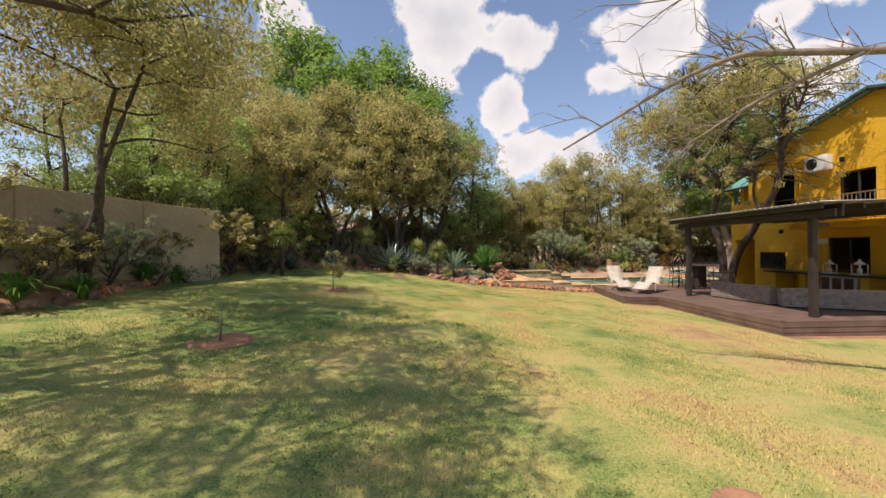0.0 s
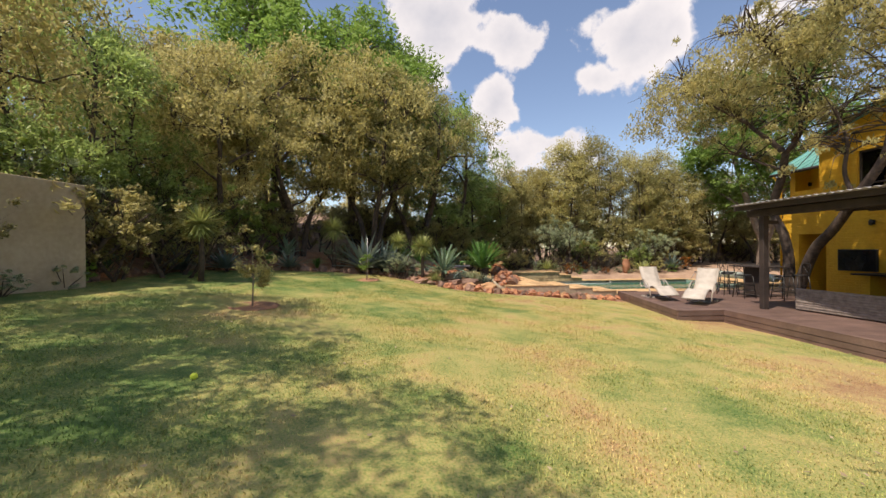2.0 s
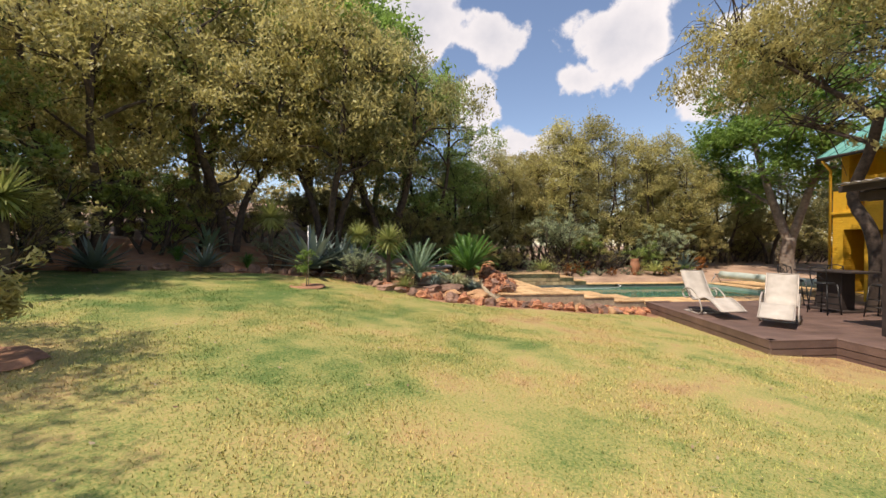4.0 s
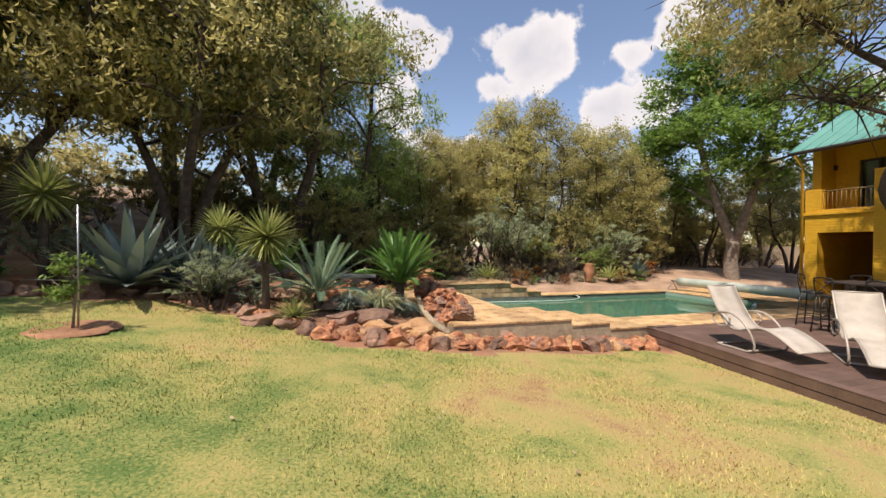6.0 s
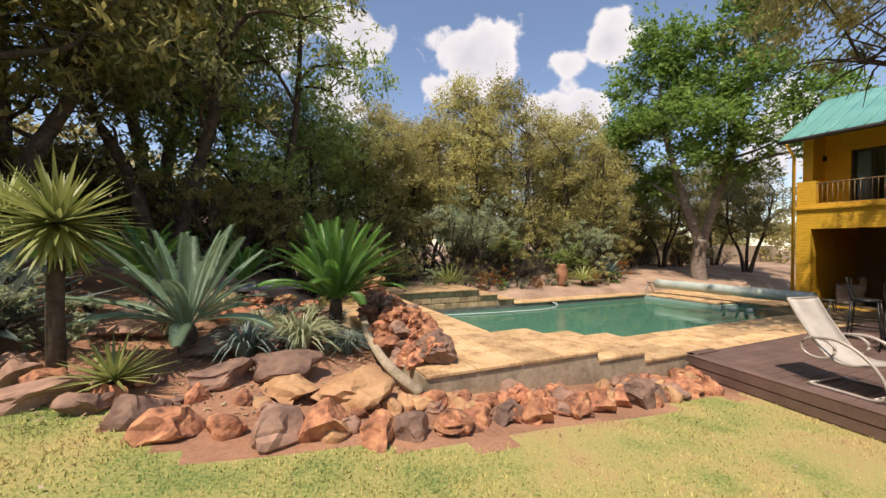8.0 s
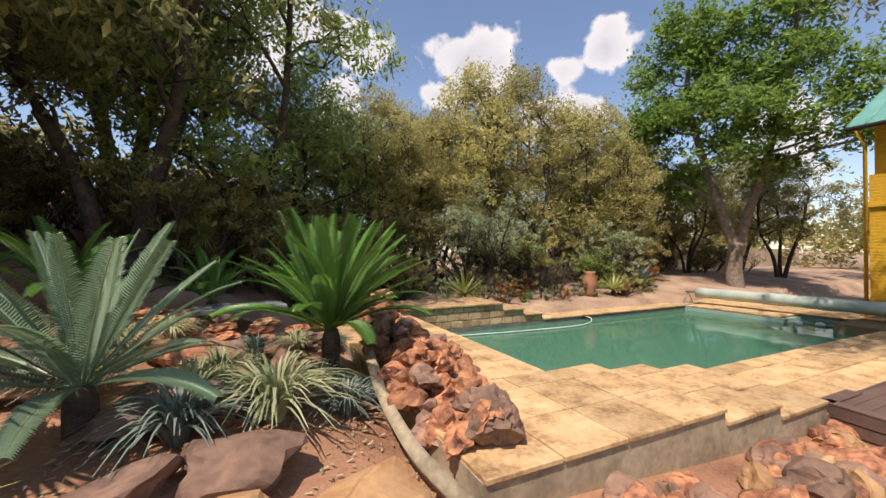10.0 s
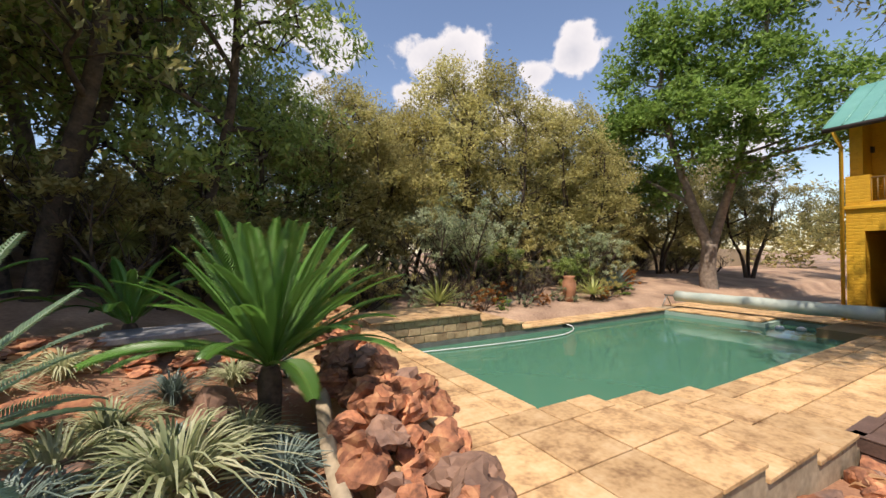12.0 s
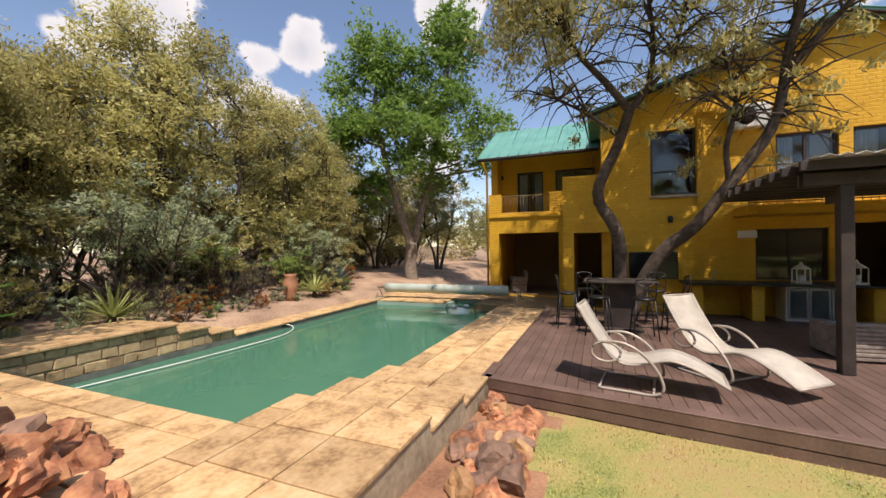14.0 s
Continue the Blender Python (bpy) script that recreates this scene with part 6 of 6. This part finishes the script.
lathe("ball_skin", [(0.033 * math.sin(math.pi * i / 10) + 1e-4, -0.033 * math.cos(math.pi * i / 10)) for i in range(11)], BALL, ball, 14)

# ---- pergola ----
perg = thing("pergola", (0, 0, 0), "dark-stained timber pergola with corrugated sheet roof", "pergola")
for x, y in ((9.68, 14.3), (9.85, 9.7), (14.2, 14.3)):
    if x < 14:
        box("post", x - 0.075, x + 0.075, y - 0.075, y + 0.075, 0.062, 2.62, DARKWOOD, perg, 0.008)
        box("bracket", x - 0.05, x + 0.4, y - 0.04, y + 0.04, 2.4, 2.5, DARKWOOD, perg, 0.006)
for x in (9.62, 9.80):
    box("main_beam", x - 0.03, x + 0.03, 8.9, 14.75, 2.62, 2.80, DARKWOOD, perg, 0.006)
for i in range(9):
    x = 9.35 + i * 0.52
    box("rafter", x - 0.03, x + 0.03, 8.95, 14.9 + 0.02 * (i % 2), 2.802, 2.93 + 0.004 * i, DARKWOOD, perg, 0.006)
n = 140
verts = []
for i in range(n + 1):
    y = 8.8 + 6.0 * i / n
    z = 2.985 + 0.018 * math.sin(i * 2 * math.pi / 4)
    verts += [(9.15, y, z - 0.03), (13.5, y, z + 0.06)]
soup("roof_sheet", verts, [(2 * i, 2 * i + 1, 2 * i + 3, 2 * i + 2) for i in range(n)], SHEET, perg, True)
sol = perg.children[-1].modifiers.new("thickness", "SOLIDIFY")
sol.thickness = 0.006


# ---- sun loungers ----
PROFILE = [(0.0, 1.02), (0.2, 0.72), (0.45, 0.42), (0.66, 0.33), (0.9, 0.36), (1.2, 0.43), (1.5, 0.36), (1.85, 0.19)]


def lounger(head, foot, label):
    dx, dy = foot[0] - head[0], foot[1] - head[1]
    t = thing("sun_lounger", (head[0], head[1], DECK_TOP + 0.002), label, "sun lounger", "sun loungers on the deck", rz=math.degrees(math.atan2(dy, dx)))
    k_ = math.hypot(dx, dy) / 1.85
    line = [Vector((p.x * k_, 0, p.z)) for p in arc([(a_, 0, b_) for a_, b_ in PROFILE], 5)]
    verts, faces = [], []
    w = 0.27
    for p in line:
        for j in range(5):
            u = -1 + j / 2
            verts.append((p.x, u * w, p.z - 0.02 * (1 - u * u)))
    for i in range(len(line) - 1):
        for j in range(4):
            a_ = i * 5 + j
            faces.append((a_, a_ + 1, a_ + 6, a_ + 5))
    seat = soup("sling", verts, faces, SLING, t, True, label="pale beige woven sling")
    m_ = seat.modifiers.new("thickness", "SOLIDIFY")
    m_.thickness = 0.012
    for side in (-1, 1):
        y_ = side * 0.285
        tube("side_rail", [(p.x, y_, p.z) for p in line], 0.016, FRAME, t, 8)
        ring = [(0.40 * k_ + 0.17 * math.cos(u * 2 * math.pi / 16), side * 0.325, 0.47 + 0.12 * math.sin(u * 2 * math.pi / 16)) for u in range(17)]
        tube("arm_ring", ring, 0.016, FRAME, t, 8)
        tube("armrest", arc([(0.34 * k_, side * 0.325, 0.585), (0.6 * k_, side * 0.325, 0.60), (0.85 * k_, side * 0.325, 0.50), (1.05 * k_, side * 0.325, 0.30), (1.12 * k_, side * 0.325, 0.10), (1.0 * k_, side * 0.325, 0.018), (0.7 * k_, side * 0.325, 0.016), (0.3 * k_, side * 0.325, 0.016)], 5), 0.018, FRAME, t, 8)
    tube("cross_bar", [(0.3 * k_, -0.325, 0.016), (0.3 * k_, 0.325, 0.016)], 0.016, FRAME, t, 8)
    tube("cross_bar", [(1.0 * k_, -0.325, 0.03), (1.0 * k_, 0.325, 0.03)], 0.016, FRAME, t, 8)
    tube("head_bar", [(0, -0.285, 1.02), (0, 0.285, 1.02)], 0.016, FRAME, t, 8)
    tube("foot_bar", [(1.85 * k_, -0.285, 0.19), (1.85 * k_, 0.285, 0.19)], 0.016, FRAME, t, 8)


lounger((8.36, 17.62), (8.14, 16.04), "beige sling sun lounger with curved taupe tube frame")
lounger((9.6, 16.28), (8.27, 15.18), "beige sling sun lounger with loop armrests")


# ---- bar table and stools ----
def bar_stool(x, y, turn):
    t = thing("bar_stool", (x, y, DECK_TOP + 0.002), "black metal bar stool with a crossed back", "bar stool", "stools round the bar table", rz=turn)
    for sx in (-1, 1):
        for sy in (-1, 1):
            tube("leg", [(sx * 0.22, sy * 0.22, 0.0), (sx * 0.16, sy * 0.16, 0.74)], 0.014, BLACK, t, 6)
    lathe("seat", [(0.02, 0.735), (0.19, 0.735), (0.2, 0.76), (0.18, 0.78), (0.02, 0.775)], BLACK, t, 16)
    for z in (0.25, 0.42):
        c = 0.22 - 0.06 * z / 0.74
        tube("footrest", [(-c, -c, z), (c, -c, z), (c, c, z), (-c, c, z), (-c, -c, z)], 0.009, BLACK, t, 5)
    for sx in (-1, 1):
        tube("back_post", arc([(sx * 0.16, 0.16, 0.74), (sx * 0.18, 0.2, 0.95), (sx * 0.17, 0.22, 1.12)], 3), 0.012, BLACK, t, 6)
    tube("back_rail", arc([(-0.17, 0.22, 1.12), (0, 0.25, 1.15), (0.17, 0.22, 1.12)], 4), 0.014, BLACK, t, 6)
    tube("back_cross", [(-0.165, 0.17, 0.8), (0.17, 0.22, 1.1)], 0.008, BLACK, t, 5)
    tube("back_cross", [(0.165, 0.17, 0.8), (-0.17, 0.22, 1.1)], 0.008, BLACK, t, 5)


table = thing("bar_table", (11.9, 17.0, DECK_TOP + 0.002), "dark wooden high bar table on a stout base", "bar table", rz=0)
box("tabletop", -0.45, 0.45, -0.7, 0.7, 1.0, 1.05, DARKWOOD, table, 0.01)
box("pedestal", -0.2, 0.2, -0.3, 0.3, 0.03, 1.0, DARKWOOD, table, 0.01)
box("foot", -0.32, 0.32, -0.45, 0.45, 0.0, 0.06, DARKWOOD, table, 0.01)
for x, y, a_ in ((11.75, 18.05, 10), (11.15, 17.4, 80), (11.1, 16.6, 95), (11.85, 15.95, 185), (12.65, 16.2, 260), (12.6, 17.7, 280)):
    bar_stool(x, y, a_)


# ---- patio furniture ----
def wicker_sofa(a_, b_, label):
    d = Vector((b_[0] - a_[0], b_[1] - a_[1], 0))
    L = d.length
    t = thing("wicker_sofa", (a_[0], a_[1], DECK_TOP + 0.002), label, "sofa", "wicker sofas on the deck", rz=math.degrees(math.atan2(d.y, d.x)))
    for i in range(9):
        z = 0.03 + i * 0.062
        box("back_band", 0, L, -0.02 - 0.008 * (i % 2), 0.12, z, z + 0.058, WICKER, t, 0.012)
    box("base", 0.02, L - 0.02, 0.12, 0.8, 0.03, 0.3, WICKER, t, 0.02)
    box("cushion", 0.12, L - 0.12, 0.14, 0.8, 0.3, 0.42, SLING, t, 0.04)
    for x0 in (0.0, L - 0.12):
        box("arm", x0, x0 + 0.12, 0.12, 0.8, 0.03, 0.52, WICKER, t, 0.02)


wicker_sofa((10.35, 14.05), (10.55, 11.75), "grey woven wicker sofa with its back to the lawn")
wicker_sofa((10.5, 11.3), (12.5, 10.2), "grey woven wicker sofa at the deck's corner")
counter = thing("counter", (0, 0, 0), "dark stone-topped outdoor bar counter", "counter")
box("worktop", 13.55, 14.52, 9.6, 15.45, 0.88, 0.93, BLACK, counter, 0.006)
for y in (15.2, 14.0, 11.9, 9.8):
    box("support", 13.75, 14.5, y - 0.12, y + 0.12, 0.064, 0.878, YELLOW, counter, 0.01)
tube("tap", arc([(14.2, 14.75, 0.93), (14.2, 14.75, 1.13), (14.1, 14.75, 1.2), (14.0, 14.75, 1.14)], 4), 0.014, STEEL, counter, 8)
fridge = thing("glass_door_fridge", (14.1, 12.85, 0.064), "white undercounter drinks fridge with glass doors", "fridge")
box("body", -0.2, 0.36, -0.6, 0.6, 0.0, 0.8, WHITE, fridge, 0.01)
for k_ in range(3):
    y0 = -0.57 + k_ * 0.385
    d_ = part("door", (lambda bm: (add_box(bm, -0.235, -0.205, y0, y0 + 0.37, 0.06, 0.76, 0.006), bm)[1])(bmesh.new()), STEEL, fridge)
    box("glass", -0.242, -0.237, y0 + 0.04, y0 + 0.33, 0.1, 0.72, GLASS, d_, 0.0)


def lantern(x, y, z, size):
    t = thing("lantern", (x, y, z), "white metal and glass candle lantern on the counter", "lantern", "lanterns on the counter")
    s_ = size
    box("base", -s_ * 0.3, s_ * 0.3, -s_ * 0.3, s_ * 0.3, 0, s_ * 0.08, WHITE, t, 0.004)
    for sx in (-1, 1):
        for sy in (-1, 1):
            box("post", sx * s_ * 0.26 - 0.01, sx * s_ * 0.26 + 0.01, sy * s_ * 0.26 - 0.01, sy * s_ * 0.26 + 0.01, s_ * 0.08, s_ * 0.7, WHITE, t, 0.0)
    lathe("roof", [(s_ * 0.4, s_ * 0.7), (s_ * 0.3, s_ * 0.78), (s_ * 0.08, s_ * 0.95), (s_ * 0.06, s_ * 1.05), (0.005, s_ * 1.06)], WHITE, t, 4)
    lathe("candle", [(s_ * 0.12, s_ * 0.08), (s_ * 0.12, s_ * 0.4), (0.005, s_ * 0.41)], WHITE, t, 10)


lantern(13.95, 13.15, 0.93, 0.46)
lantern(13.95, 12.2, 0.93, 0.5)
tv = thing("television", (HX - 0.012, 16.05, 1.3), "black wall-mounted television on the patio wall", "television")
box("casing", -0.07, 0.0, -0.58, 0.58, -0.36, 0.36, BLACK, tv, 0.01)
SCREEN = material("dark_screen", (0.01, 0.012, 0.014), (0.02, 0.022, 0.025), 1.0, 0.12, 0.0)
box("screen", -0.074, -0.071, -0.55, 0.55, -0.33, 0.33, SCREEN, tv, 0.0)
ac = thing("air_conditioner", (HX - 0.004, 13.95, 4.95), "white outdoor air conditioning unit on the gable", "air conditioner")
box("casing", -0.3, 0.0, -0.4, 0.4, -0.28, 0.28, WHITE, ac, 0.02)
lathe("fan_grille", [(0.2, 0.0), (0.21, 0.012), (0.03, 0.02), (0.005, 0.02)], BLACK, ac, 20, loc=pose(-0.3, 0.1, 0, 0, -90, 0))
box("bracket", -0.28, 0.0, -0.3, -0.26, -0.33, -0.28, STEEL, ac, 0.0)
box("bracket", -0.28, 0.0, 0.26, 0.3, -0.33, -0.28, STEEL, ac, 0.0)
for y, z in ((15.63, 2.52), (13.2, 4.95), (20.95, 4.6)):
    wl_ = thing("wall_light", (HX - 0.004 if y < 18 else WX + 1.096, y, z), "small dark outdoor wall light", "wall light", "wall lights on the house")
    box("plate", -0.02, 0.0, -0.06, 0.06, -0.08, 0.08, BLACK, wl_, 0.004)
    lathe("shade", [(0.05, -0.09), (0.06, 0.0), (0.04, 0.08), (0.01, 0.09)], BLACK, wl_, 10, loc=(-0.08, 0, 0))
sign = thing("sign", (HX - 0.004, 13.97, 2.08), "small blank white sign board under the balcony", "sign")
box("board", -0.015, 0.0, -0.2, 0.2, -0.09, 0.09, WHITE, sign, 0.003)
for i in range(3):
    y = 13.4 - i * 0.42
    lamp = thing("downlight", (15.4, y, 2.46), "small glowing ceiling downlight in the bar room", "ceiling light", "downlights in the bar")
    lathe("bulb", [(0.04, 0.0), (0.04, 0.03), (0.005, 0.035)], BULB, lamp, 10)
pot = thing("urn", (12.3, 26.4, gz(12.3, 26.4)), "tall terracotta urn in the garden bed", "pot")
lathe("urn_body", [(0.12, 0.0), (0.16, 0.1), (0.22, 0.4), (0.22, 0.6), (0.16, 0.75), (0.2, 0.82), (0.17, 0.82), (0.13, 0.75)], TERRACOTTA, pot, 18)
chair = thing("wicker_chair", (18.3, 20.4, 0.05), "pale woven armchair under the wing's arch", "chair", rz=200)
box("seat", -0.3, 0.3, -0.3, 0.3, 0.0, 0.42, WICKER, chair, 0.04)
box("backrest", -0.3, 0.3, 0.22, 0.34, 0.42, 0.85, WICKER, chair, 0.04)
for sx in (-0.34, 0.26):
    box("arm", sx, sx + 0.08, -0.3, 0.3, 0.3, 0.6, WICKER, chair, 0.03)
